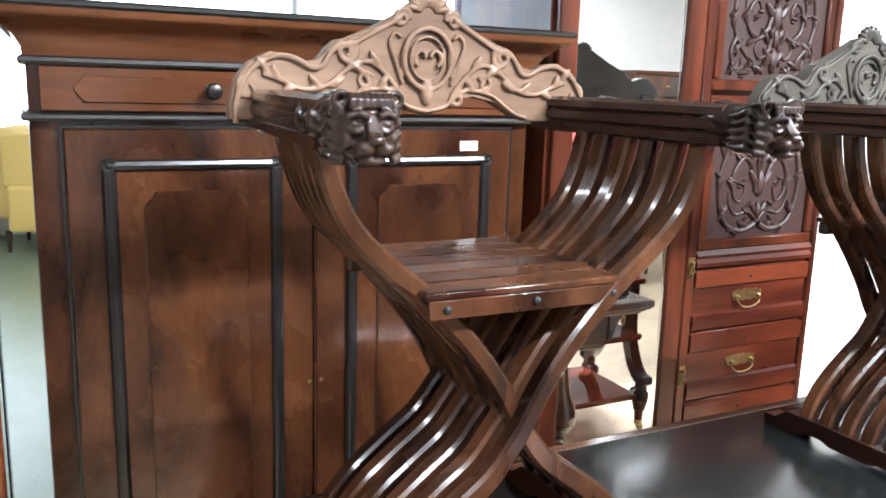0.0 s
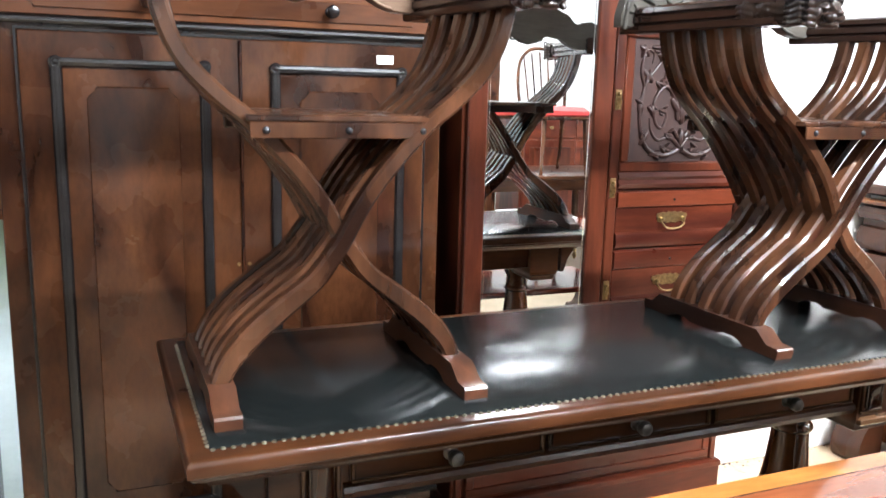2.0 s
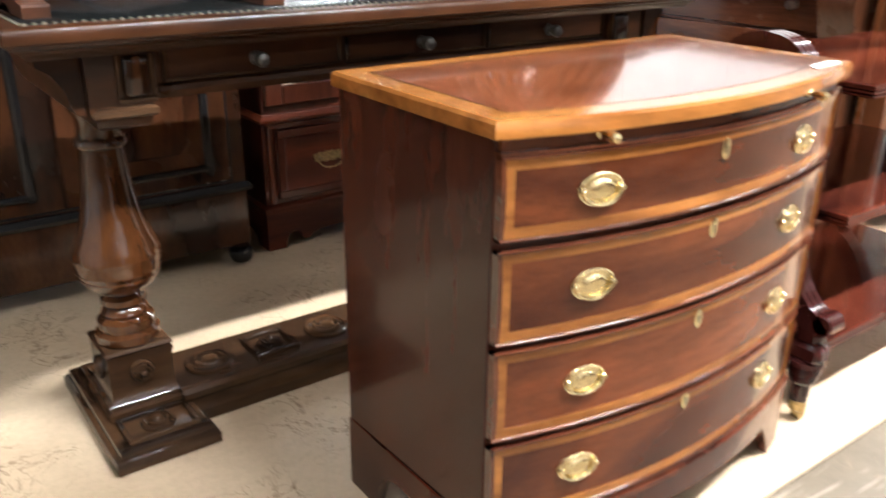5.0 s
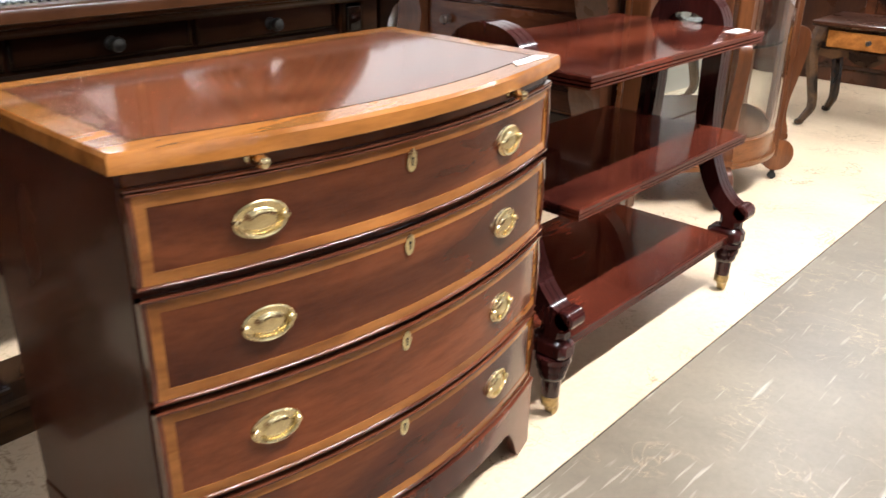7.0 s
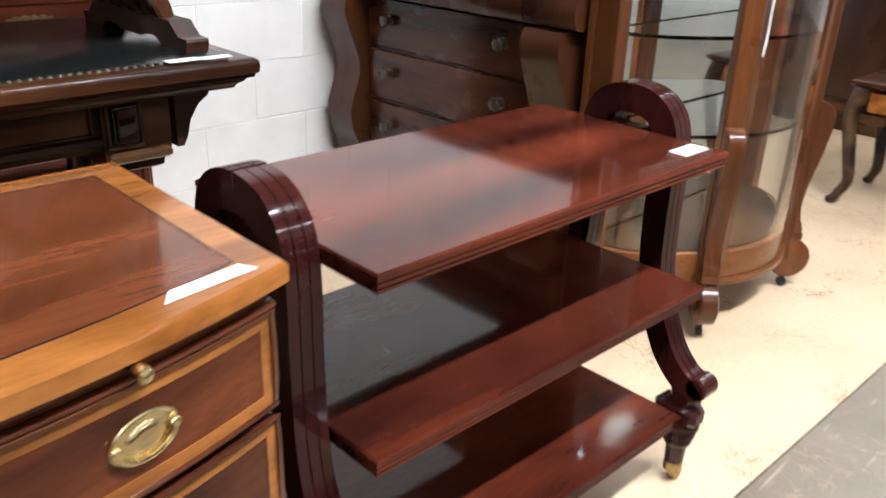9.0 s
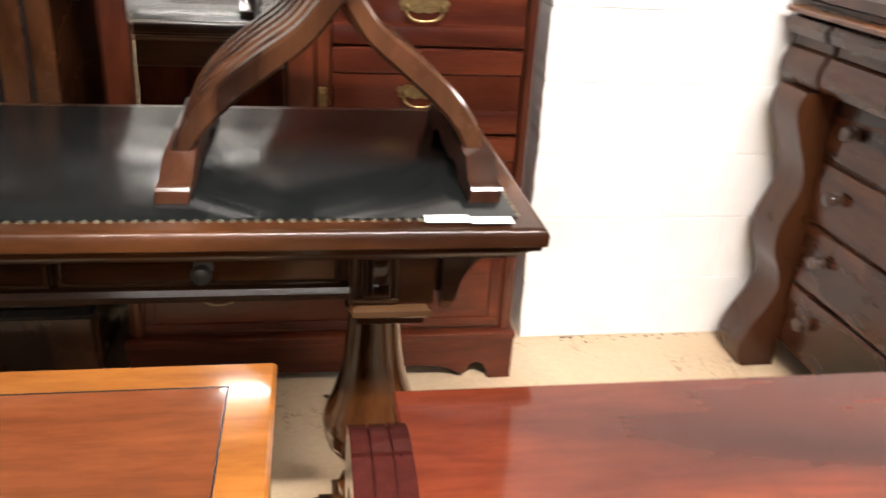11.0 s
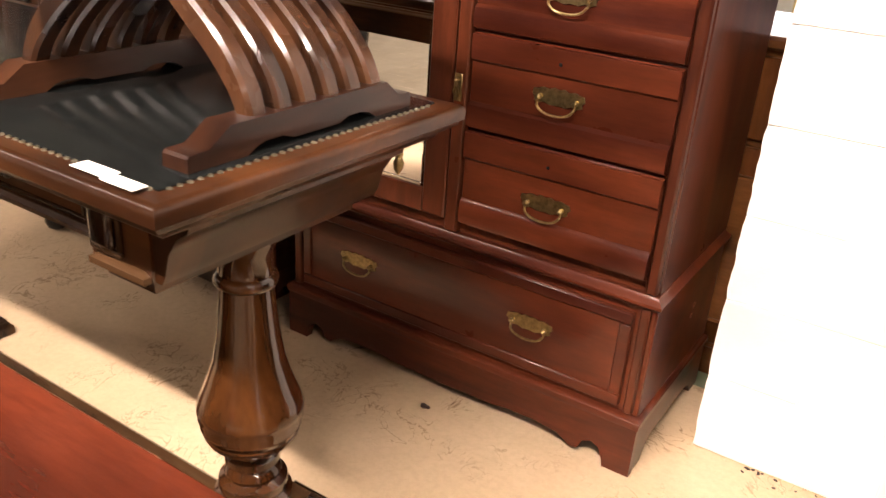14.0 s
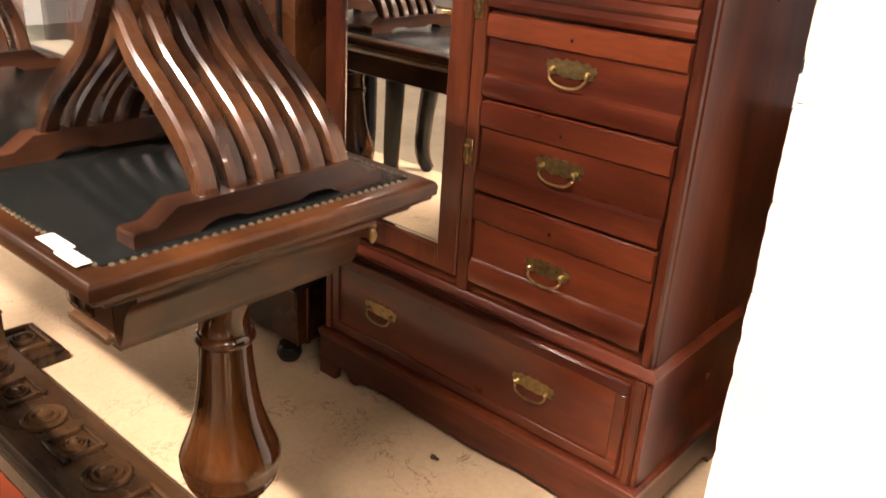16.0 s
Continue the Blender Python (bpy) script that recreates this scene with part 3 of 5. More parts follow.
def folding_chair(x):
    c = thing("folding_armchair", (x, 0, DZ + 0.003), label="carved walnut x-frame folding armchair with lion-head arms, standing on the desk", category="chair", group="folding armchairs")
    for i in range(6):
        y = 0.166 + i * 0.0475
        line = [Vector((p[0] * (1 - 0.1 * i / 5 * max(0, min(1, (p[1] - 0.267) / 0.3))), p[1])) for p in smooth_line(SLAT, 5)]
        back = [Vector((-p[0], p[1])) for p in line]
        part("slat", ribbon(bmesh.new(), line, 0.028, "y", y, y + 0.031, lambda t: 0.95 + 0.3 * math.exp(-((t - 0.22) / 0.14) ** 2), 0.005), CHAIRWOOD, c)
        part("slat", ribbon(bmesh.new(), back, 0.028, "y", y + 0.0235, y + 0.0545, lambda t: 0.95 + 0.3 * math.exp(-((t - 0.22) / 0.14) ** 2), 0.005), CHAIRWOOD, c)
    for s in (-1, 1):
        prof = [(0.087, 0), (0.086, 0.017), (0.089, 0.021), (0.118, 0.022), (0.150, 0.045), (0.458, 0.045), (0.488, 0.022), (0.514, 0.021), (0.517, 0.017), (0.516, 0), (0.43, 0), (0.415, 0.009), (0.40, 0.013), (0.37, 0.013), (0.35, 0.006), (0.26, 0.006), (0.24, 0.013), (0.21, 0.013), (0.195, 0.009), (0.18, 0)]
        part("foot_runner", prism(bmesh.new(), prof, "x", s * 0.203 - 0.021, s * 0.203 + 0.021), CHAIRFOOT, c)
        flutes = [(-0.026, 0.645), (-0.022, 0.641), (0.022, 0.641), (0.026, 0.645), (0.026, 0.656), (0.021, 0.660), (0.026, 0.664), (0.026, 0.676), (0.021, 0.680), (0.026, 0.684), (0.024, 0.694), (0.015, 0.699), (0.009, 0.695), (0.003, 0.699), (-0.003, 0.699), (-0.009, 0.695), (-0.015, 0.699), (-0.024, 0.694), (-0.026, 0.684), (-0.021, 0.680), (-0.026, 0.676), (-0.026, 0.664), (-0.021, 0.660), (-0.026, 0.656)]
        rail = prism(bmesh.new(), [(s * 0.282 + u, w) for u, w in flutes], "y", 0.13, 0.556)
        for v in rail.verts:
            v.co.x -= s * 0.028 * (v.co.y - 0.13) / 0.426
        arm = part("arm", rail, CHAIRDARK, c, "dark fluted arm rail")
        wave = bmesh.new()
        for k in range(14):
            a = math.tau * k / 14
            ux, uz = 0.020 * math.sin(a), 0.023 * math.cos(a)
            line = [(s * 0.281 + ux * (0.95 + 0.22 * j / 12) + 0.002 * math.cos(j * 1.1), 0.225 - j * 0.0105, 0.671 + uz * (0.95 + 0.22 * j / 12) + 0.0032 * math.sin(j * 1.1)) for j in range(13)]
            tube(wave, line, lambda t: 0.0026 + 0.004 * math.sin(math.pi * min(0.92, 0.05 + t)) ** 0.5, 8)
        blob(wave, s * 0.281, 0.14, 0.672, 0.028, 0.07, 0.031, 10)
        fuse(part("mane", wave, CHAIRHEAD, arm, "wavy carved mane"), 0.0024)
        fuse(part("lion_head", lion_head(bmesh.new(), s * 0.280, 0.068, 0.667), CHAIRHEAD, arm, "glossy carved lion head"), 0.0017)
    rail = part("seat_rail", B(-0.151, 0.1675, 0.428, 0.137, 0.1715, 0.4535, 0.0015), CHAIRWOOD, c)
    part("seat_rail", B(-0.148, 0.455, 0.428, 0.140, 0.475, 0.4535, 0.003), CHAIRWOOD, c)
    for k in range(6):
        part("seat_plank", B(-0.156, 0.167 + k * 0.052, 0.4537, 0.146, 0.2165 + k * 0.052, 0.4645, 0.0025), CHAIRWOOD, c)
    for bx, bz, by in ((-0.126, 0.441, 0.1675), (0.004, 0.441, 0.1675), (0.128, 0.441, 0.1675), (0.003, 0.264, 0.172)):
        part("bolt", lathe(bmesh.new(), [(0.006, 0), (0.0058, 0.0015), (0.004, 0.0035), (0.0015, 0.0042)], bx, by, bz, 10, "y", -1), IRON, c)
    half = [(0, 0.836), (0.028, 0.832), (0.05, 0.818), (0.09, 0.797), (0.130, 0.776), (0.15, 0.775), (0.165, 0.762), (0.178, 0.742), (0.195, 0.738), (0.22, 0.75), (0.25, 0.754), (0.282, 0.738), (0.303, 0.712), (0.312, 0.68), (0.312, 0.655), (0.25, 0.655), (0.195, 0.655), (0.165, 0.664), (0.125, 0.69), (0.085, 0.698), (0.06, 0.694), (0.035, 0.672), (0.0, 0.664)]
    crest = part("crest_rail", prism(bmesh.new(), half + [(-u, w) for u, w in half[-2:0:-1]], "y", 0.512, 0.540, 0.003), CREST, c, "carved crest with central ring, fall of light painted into its tone")
    g, y = bmesh.new(), 0.510
    rim = smooth_line([(u * 0.975, w - 0.006) for u, w in half[2:15]], 3)
    low = smooth_line([(u * 0.97, w + 0.006) for u, w in half[16:]], 3)
    vine = smooth_line([(0.045, 0.695), (0.075, 0.73), (0.105, 0.745), (0.14, 0.728), (0.165, 0.708), (0.2, 0.70), (0.235, 0.712), (0.265, 0.722)], 4)
    vine2 = smooth_line([(0.042, 0.71), (0.055, 0.745), (0.065, 0.775), (0.055, 0.79), (0.045, 0.782)], 4)
    for s in (-1, 1):
        for ln, r in ((rim, 0.0065), (low, 0.005), (vine, 0.006), (vine2, 0.005), (spiral(0.135, 0.757, 0.019, 0.003, 1.6, 1.6), 0.0055), (spiral(0.045, 0.812, 0.016, 0.003, 3.2, -1.5), 0.005), (spiral(0.055, 0.690, 0.015, 0.003, 0.5, 1.5), 0.005), (spiral(0.105, 0.715, 0.014, 0.003, 2.6, -1.2), 0.005), (spiral(0.285, 0.7, 0.02, 0.004, 1.2, -0.9), 0.004)):
            tube(g, [(s * p[0], y, p[1]) for p in ln], r * 0.78, 8)
        for u, w, a in ((0.12, 0.735, 0.5), (0.15, 0.712, -0.6), (0.185, 0.712, 0.7), (0.245, 0.722, 1.2), (0.225, 0.7, -0.4), (0.09, 0.75, 0.9), (0.075, 0.715, -0.9), (0.265, 0.735, 0.9)):
            blob(g, s * u, y, w, 0.016, 0.007, 0.006, 8, s * -a)
    for r, t in ((0.042, 0.0055), (0.030, 0.003)):
        tube(g, [(r * math.cos(a * math.tau / 24), y - 0.002, 0.752 + 1.12 * r * math.sin(a * math.tau / 24)) for a in range(25)], t, 6)
    for s in (-1, 1):
        tube(g, [(s * p[0], y - 0.003, p[1]) for p in spiral(0.01, 0.755, 0.016, 0.003, -1.2, 0.8)], 0.004, 6)
    blob(g, 0, y, 0.70, 0.012, 0.01, 0.022, 8)
    for k in range(9):
        a = (k - 4) * 0.33
        blob(g, 0.026 * math.sin(a), y + 0.004, 0.822 + 0.024 * math.cos(a), 0.0055, 0.010, 0.017, 8, a)
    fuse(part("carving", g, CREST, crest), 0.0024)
    return c


chair = folding_chair(0.273)
racked = folding_chair(1.352)
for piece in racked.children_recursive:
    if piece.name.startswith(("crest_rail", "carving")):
        # this crest gets the painted grey window glare
        piece.data.materials[0] = CREST_GLARE
    for v in piece.data.vertices:
        k = max(0.0, min(1.0, v.co.z / 0.35))
        v.co.x += k * (0.013 + 0.18 * (0.24 - v.co.y))


# ---- bow-front chest ----
def bow_line(x0, x1, off, n=14):
    return [(x0 + (x1 - x0) * i / n, -0.580 - 0.066 * (1 - ((x0 + (x1 - x0) * i / n - 0.867) / 0.405) ** 2) - off) for i in range(n + 1)]


def bow_slab(bm, x0, x1, z0, z1, front, back, n=14):
    f, b = bow_line(x0, x1, front, n), bow_line(x0, x1, back, n)
    rings = [[(p[0], p[1], z0), (p[0], p[1], z1), (q[0], q[1], z1), (q[0], q[1], z0)] for p, q in zip(f, b)]
    return loops(bm, rings)


def bow_bead(bm, x0, x1, z0, z1, n=14):
    """A half-round bead that follows the bowed front."""
    h = z1 - z0
    rows = [bow_line(x0, x1, off, n) for off in (-0.01, 0.002, 0.0055, 0.0055, 0.002, -0.01)]
    high = (z0, z0, z0 + h * 0.28, z1 - h * 0.28, z1, z1)
    return loops(bm, [[(row[i][0], row[i][1], z) for row, z in zip(rows, high)] for i in range(n + 1)])


def bow_ring(d, z, n=16):
    x0, x1 = 0.447 + d, 1.287 - d
    return [(x1, -0.168 - d, z), (x0, -0.168 - d, z)] + [(x, y, z) for x, y in bow_line(x0, x1, 0.014 - d, n)]


def oval_pull(parent, x, z):
    def bow_y(u):
        return bow_line(u, u + 1, 0, 1)[0][1]

    bm = bmesh.new()
    rings = []
    for s, h in ((1, 0), (1, 0.0025), (0.93, 0.004), (0.86, 0.0028), (0.62, 0.0032), (0.5, 0.0065), (0.3, 0.0075), (0.05, 0.0068)):
        rings.append([(x + 0.0365 * s * math.cos(math.tau * i / 24), bow_y(x + 0.0365 * s * math.cos(math.tau * i / 24)) - h, z + 0.025 * s * math.sin(math.tau * i / 24)) for i in range(24)])
    pull = part("drawer_pull", loops(bm, rings), BRASS, parent, "oval brass pull")
    ring = bmesh.new()
    tube(ring, [(x + 0.031 * math.cos(a), bow_y(x + 0.031 * math.cos(a)) - 0.0062, z + 0.021 * math.sin(a)) for a in [math.pi + math.pi * k / 16 for k in range(17)]], 0.0027, 8)
    for s in (-1, 1):
        lathe(ring, [(0.0058, 0), (0.0048, 0.004), (0.0054, 0.007), (0.004, 0.0092), (0.001, 0.010)], x + s * 0.031, bow_y(x + s * 0.031), z + 0.001, 10, "y", -1)
    part("bail", ring, BRASS, pull)


def bow_chest():
    c = thing("bow_front_chest", (0, 0, 0), label="inlaid mahogany bow-front chest of drawers with brass pulls", category="chest of drawers")
    n = 16
    carcase = bmesh.new()
    prism(carcase, [(1.272, -0.174), (0.458, -0.174)] + bow_line(0.462, 1.272, -0.012, n), "z", 0.115, 0.788)
    part("carcase", carcase, MAHOG, c)
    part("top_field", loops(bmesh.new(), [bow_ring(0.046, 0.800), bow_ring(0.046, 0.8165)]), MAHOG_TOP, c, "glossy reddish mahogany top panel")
    rings = [bow_ring(0.046, 0.797), bow_ring(0.008, 0.788), bow_ring(0.0, 0.792), bow_ring(0.0, 0.811), bow_ring(0.004, 0.816), bow_ring(0.0458, 0.8163)]
    part("top_crossband", loops(bmesh.new(), rings, cap=False), SATIN, c, "yellow satinwood crossbanding")
    line = bmesh.new()
    loops(line, [bow_ring(0.0455, 0.8160), bow_ring(0.0455, 0.8169), bow_ring(0.0475, 0.8169), bow_ring(0.0475, 0.8160)], cap=False)
    part("stringing", line, EBONY, c)
    part("top_bead", bow_bead(bmesh.new(), 0.462, 1.272, 0.766, 0.7715), BEADWOOD, c)
    sl = part("brushing_slide", bow_slab(bmesh.new(), 0.468, 1.266, 0.772, 0.785, -0.004, -0.03), MAHOG_X, c)
    for x in (0.608, 1.100):
        y = bow_line(x, x + 1, 0, 1)[0][1]
        part("knob", knob(bmesh.new(), x, y + 0.004, 0.784, 0.0085), BRASS, sl, "tiny brass knob")
    for z0, z1, hz, kx, kz in ((0.645, 0.766, 0.706, 0.853, 0.733), (0.487, 0.633, 0.562, 0.849, 0.607), (0.325, 0.477, 0.402, 0.843, 0.450), (0.165, 0.315, 0.243, 0.838, 0.297)):
        d = part("drawer", bow_slab(bmesh.new(), 0.470, 1.264, z0 + 0.005, z1 - 0.005, 0.0, -0.03), MAHOG_X, c)
        band = bmesh.new()
        for a in ((0.470, 1.264, z1 - 0.020, z1 - 0.005), (0.470, 1.264, z0 + 0.005, z0 + 0.020), (0.470, 0.485, z0 + 0.020, z1 - 0.020), (1.249, 1.264, z0 + 0.020, z1 - 0.020)):
            bow_slab(band, *a, 0.001, -0.01)
        part("crossband", band, SATIN, d, "satinwood border")
        bead = bmesh.new()
        for a in ((0.464, 1.270, z1 - 0.005, z1), (0.464, 1.270, z0, z0 + 0.005), (0.464, 0.470, z0, z1), (1.264, 1.270, z0, z1)):
            bow_bead(bead, *a)
        part("cockbead", bead, BEADWOOD, d)
        oval_pull(d, 0.614, hz)
        oval_pull(d, 1.103, hz)
        ky = bow_line(kx, kx + 1, 0, 1)[0][1]
        rings = [[(kx + 0.0095 * s * math.cos(math.tau * i / 16), ky - h, kz + 0.017 * s * math.sin(math.tau * i / 16)) for i in range(16)] for s, h in ((1, 0), (1, 0.002), (0.8, 0.003), (0.1, 0.0025))]
        e = part("escutcheon", loops(bmesh.new(), rings), BRASS, d)
        k = lathe(bmesh.new(), [(0.0025, 0), (0.0025, 0.0005)], kx, ky - 0.0028, kz + 0.003, 8, "y", -1)
        box(k, kx - 0.0012, ky - 0.0033, kz - 0.008, kx + 0.0012, ky - 0.0025, kz + 0.003)
        part("keyhole", k, EBONY, e)
    base = bmesh.new()
    rings = []
    m = 28
    for i in range(m + 1):
        x = 0.458 + (1.276 - 0.458) * i / m
        y = -0.580 - 0.066 * (1 - ((x - 0.867) / 0.405) ** 2) - 0.006
        u = min(x - 0.458, 1.276 - x)
        lo = 0.0 if u < 0.085 else (0.055 if u < 0.105 else 0.095)
        rings.append([(x, y, lo), (x, y, 0.15), (x, y + 0.02, 0.15), (x, y + 0.02, lo)])
    loops(base, rings)
    part("bracket_foot_front", base, MAHOG, c)
    for x0 in (0.456, 1.256):
        pts = [(-0.572, 0), (-0.50, 0), (-0.485, 0.05), (-0.46, 0.085), (-0.43, 0.095), (-0.33, 0.095), (-0.30, 0.085), (-0.275, 0.05), (-0.26, 0), (-0.172, 0)]
        part("bracket_foot_side", skirt(bmesh.new(), pts, 0.15, "x", x0, x0 + 0.022), MAHOG, c)
    part("base_moulding", bow_slab(bmesh.new(), 0.455, 1.279, 0.148, 0.158, 0.009, -0.02), MAHOG, c)
    tagged(part("price_label", loops(bmesh.new(), [[(1.146, -0.602, z), (1.252, -0.588, z), (1.240, -0.568, z), (1.160, -0.580, z)] for z in (0.8171, 0.8180)]), PAPER), "white paper label on the chest top", "label", "paper labels")


bow_chest()


# ---- three-tier trolley ----
def trolley():
    t = thing("three_tier_trolley", (0, 0, 0), label="glossy red mahogany three-tier buffet trolley with arched ends on castors", category="trolley")
    yc = -0.36
    for z, name in ((0.756, "top_shelf"), (0.487, "middle_shelf"), (0.19, "bottom_shelf")):
        prof = [(0.006, z - 0.028), (0.001, z - 0.026), (0.001, z - 0.022), (0.0045, z - 0.0205), (0.0005, z - 0.019), (0.0005, z - 0.014), (0.004, z - 0.0125), (0.0, z - 0.011), (0.0, z - 0.003), (0.003, z)]
        part(name, moulded(bmesh.new(), 1.414, -0.578, 2.222, -0.142, prof), ROSE, t)
    path = [(0, 0.810), (0.035, 0.805), (0.064, 0.788), (0.081, 0.756), (0.087, 0.70), (0.088, 0.60), (0.092, 0.50), (0.104, 0.42), (0.128, 0.355), (0.155, 0.305), (0.19, 0.268), (0.225, 0.252), (0.240, 0.262)]
    for x0 in (1.356, 2.224):
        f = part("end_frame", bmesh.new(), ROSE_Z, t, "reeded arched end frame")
        bm = bmesh.new()
        for s in (-1, 1):
            line = smooth_line([(yc + s * u, w) for u, w in path], 5)
            for k in range(3):
                ribbon(bm, line, 0.054, "x", x0 + k * 0.0185, x0 + k * 0.0185 + 0.0165, lambda q: 1.05 - 0.2 * q)
            ribbon(bm, line, 0.046, "x", x0 + 0.003, x0 + 0.053, lambda q: 1.05 - 0.2 * q)
            box(bm, x0, yc + s * 0.195 - 0.05, 0.155, x0 + 0.055, yc + s * 0.195 + 0.05, 0.205, 0.012)
            box(bm, x0 + 0.004, yc + s * 0.205 - 0.03, 0.195, x0 + 0.051, yc + s * 0.205 + 0.03, 0.25, 0.012)
            lathe(bm, [(0.02, -0.0275), (0.024, -0.024), (0.024, 0.024), (0.02, 0.0275)], x0 + 0.0275, yc + s * 0.235, 0.258, 14, "x")
            box(bm, x0 + 0.006, yc + s * 0.075 - 0.04, 0.66, x0 + 0.049, yc + s * 0.075 + 0.03, 0.722, 0.015)
            foot = lathe(bmesh.new(), [(0.026, 0.165), (0.04, 0.16), (0.041, 0.148), (0.033, 0.143), (0.036, 0.136), (0.035, 0.126), (0.028, 0.122), (0.031, 0.114), (0.029, 0.105), (0.022, 0.098), (0.021, 0.07), (0.02, 0.052)], x0 + 0.0275, yc + s * 0.203, 0, 16)
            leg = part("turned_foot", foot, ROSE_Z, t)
            cas = lathe(bmesh.new(), [(0.0205, 0.056), (0.0205, 0.034), (0.012, 0.028), (0.01, 0.02)], x0 + 0.0275, yc + s * 0.203, 0, 14)
            lathe(cas, [(0.006, -0.012), (0.0145, -0.009), (0.0145, 0.009), (0.006, 0.012)], x0 + 0.0275 + 0.012, yc + s * 0.203, 0.0146, 14, "y")
            part("castor", cas, OLDBRASS, leg, "brass castor")
        rim = [(yc + 0.07 * math.cos(a), 0.735 + 0.062 * max(0.0, math.sin(a)) - 0.05 * max(0.0, -math.sin(a))) for a in [math.tau * k / 32 for k in range(32)]]
        hole = [(yc + 0.040 * math.copysign(abs(math.cos(a)) ** 0.7, math.cos(a)), 0.768 + 0.016 * math.sin(a)) for a in [math.tau * k / 32 for k in range(32)]]
        rings = [[(x, u, w) for u, w in line] for x, line in ((x0 + 0.012, hole), (x0 + 0.012, rim), (x0 + 0.043, rim), (x0 + 0.043, hole), (x0 + 0.012, hole))]
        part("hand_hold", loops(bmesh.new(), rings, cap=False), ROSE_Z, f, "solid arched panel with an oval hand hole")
        bm.to_mesh(f.data)
        bm.free()
        for p in f.data.polygons:
            p.use_smooth = True
        f.data.set_sharp_from_angle(angle=radians(38))
    tagged(part("price_label", B(2.13, -0.548, 0.7565, 2.205, -0.512, 0.7575), PAPER), "white paper label on the trolley top", "label", "paper labels")


trolley()


# ---- armoire ----
def armoire():
    a = thing("armoire", (0, 0, 0), label="large walnut armoire with ebonised mouldings and panelled doors", category="armoire")
    x0, x1, yf, yb = -0.298, 0.772, 0.985, 1.52
    part("carcase", B(x0, yf + 0.012, 0.06, x1, yb, 1.70, 0.003), WALNUT, a)
    part("plinth", B(x0 - 0.004, yf + 0.045, 0.055, x1 + 0.004, yf + 0.06, 0.245, 0.003), BURR, a)
    part("plinth_moulding", moulded(bmesh.new(), x0 - 0.012, yf - 0.012, x1 + 0.012, yb, [(0.012, 0.24), (0.004, 0.246), (0, 0.256), (0.006, 0.264), (0.012, 0.27)]), EBONY, a)
    cor = bmesh.new()
    prof = [(0.0, 1.635), (-0.005, 1.637), (-0.006, 1.655), (-0.018, 1.675), (-0.04, 1.695), (-0.062, 1.706), (-0.066, 1.712), (-0.066, 1.722)]
    loops(cor, [rect(x0, yf, x1, yb, d, z) for d, z in prof])
    part("cornice", cor, WALNUT_X, a)
    part("cornice_cap", moulded(bmesh.new(), x0 - 0.072, yf - 0.072, x1 + 0.072, yb, [(0.004, 1.722), (0, 1.726), (0, 1.732), (0.006, 1.736)]), EBONY, a)
    for z in (1.632, 1.530):
        part("bead", moulded(bmesh.new(), x0 - 0.014, yf - 0.014, x1 + 0.014, yb, [(0.012, z - 0.008), (0.004, z - 0.007), (0, z - 0.002), (0.001, z + 0.004), (0.006, z + 0.007), (0.012, z + 0.009)]), EBONY, a)
    dr = part("frieze_drawer", B(x0 + 0.02, yf - 0.004, 1.541, x1 - 0.02, yf + 0.02, 1.622, 0.002), WALNUT_X, a)
    cx = (x0 + x1) / 2
    w = 0.458
    def cartouche(u0, u1, w0, w1, k):
        return [(u0 + k, w0), (u1 - k, w0), (u1 - k * 0.9, w0 + k * 0.6), (u1 - k * 0.3, w0 + k * 0.9), (u1, w0 + k * 1.3), (u1, w1 - k * 1.3), (u1 - k * 0.3, w1 - k * 0.9), (u1 - k * 0.9, w1 - k * 0.6), (u1 - k, w1), (u0 + k, w1), (u0 + k * 0.9, w1 - k * 0.6), (u0 + k * 0.3, w1 - k * 0.9), (u0, w1 - k * 1.3), (u0, w0 + k * 1.3), (u0 + k * 0.3, w0 + k * 0.9), (u0 + k * 0.9, w0 + k * 0.6)]
    part("raised_panel", prism(bmesh.new(), cartouche(cx - w, cx + w, 1.557, 1.606, 0.016), "y", yf - 0.009, yf - 0.003, 0.002), WALNUT_X, dr)
    for kx in (0.028, 0.462):
        part("knob", knob(bmesh.new(), kx, yf - 0.008, 1.582, 0.0165), EBONY, dr, "round black knob")
    for d0, d1, p0, p1 in ((x0 + 0.055, 0.236, -0.168, 0.154), (0.240, x1 - 0.055, 0.322, 0.650)):
        dz0, dz1 = 0.285, 1.508
        d = part("door", B(d0, yf - 0.006, dz0, d1, yf + 0.016, dz1, 0.003), WALNUT, a)
        pz0, pz1 = 0.335, 1.440
        part("door_panel", B(p0 + 0.012, yf - 0.0085, pz0 + 0.012, p1 - 0.012, yf, pz1 - 0.012), WALNUT, d)
        bd = bmesh.new()
        for z in (pz0, pz1):
            tube(bd, [(p0, yf - 0.010, z), (p1, yf - 0.010, z)], 0.0105, 8)
        for x in (p0, p1):
            tube(bd, [(x, yf - 0.010, pz0), (x, yf - 0.010, pz1)], 0.0135, 8, 0.75)
        part("bead", bd, EBONY, d, "black half-round bead")
        for x in (p0, p1):
            for z in (pz0, pz1):
                part("corner_boss", lathe(bmesh.new(), [(0.015, 0), (0.015, 0.01), (0.011, 0.014), (0.007, 0.013), (0.005, 0.017), (0.001, 0.018)], x, yf - 0.006, z, 14, "y", -1), EBONY, d)
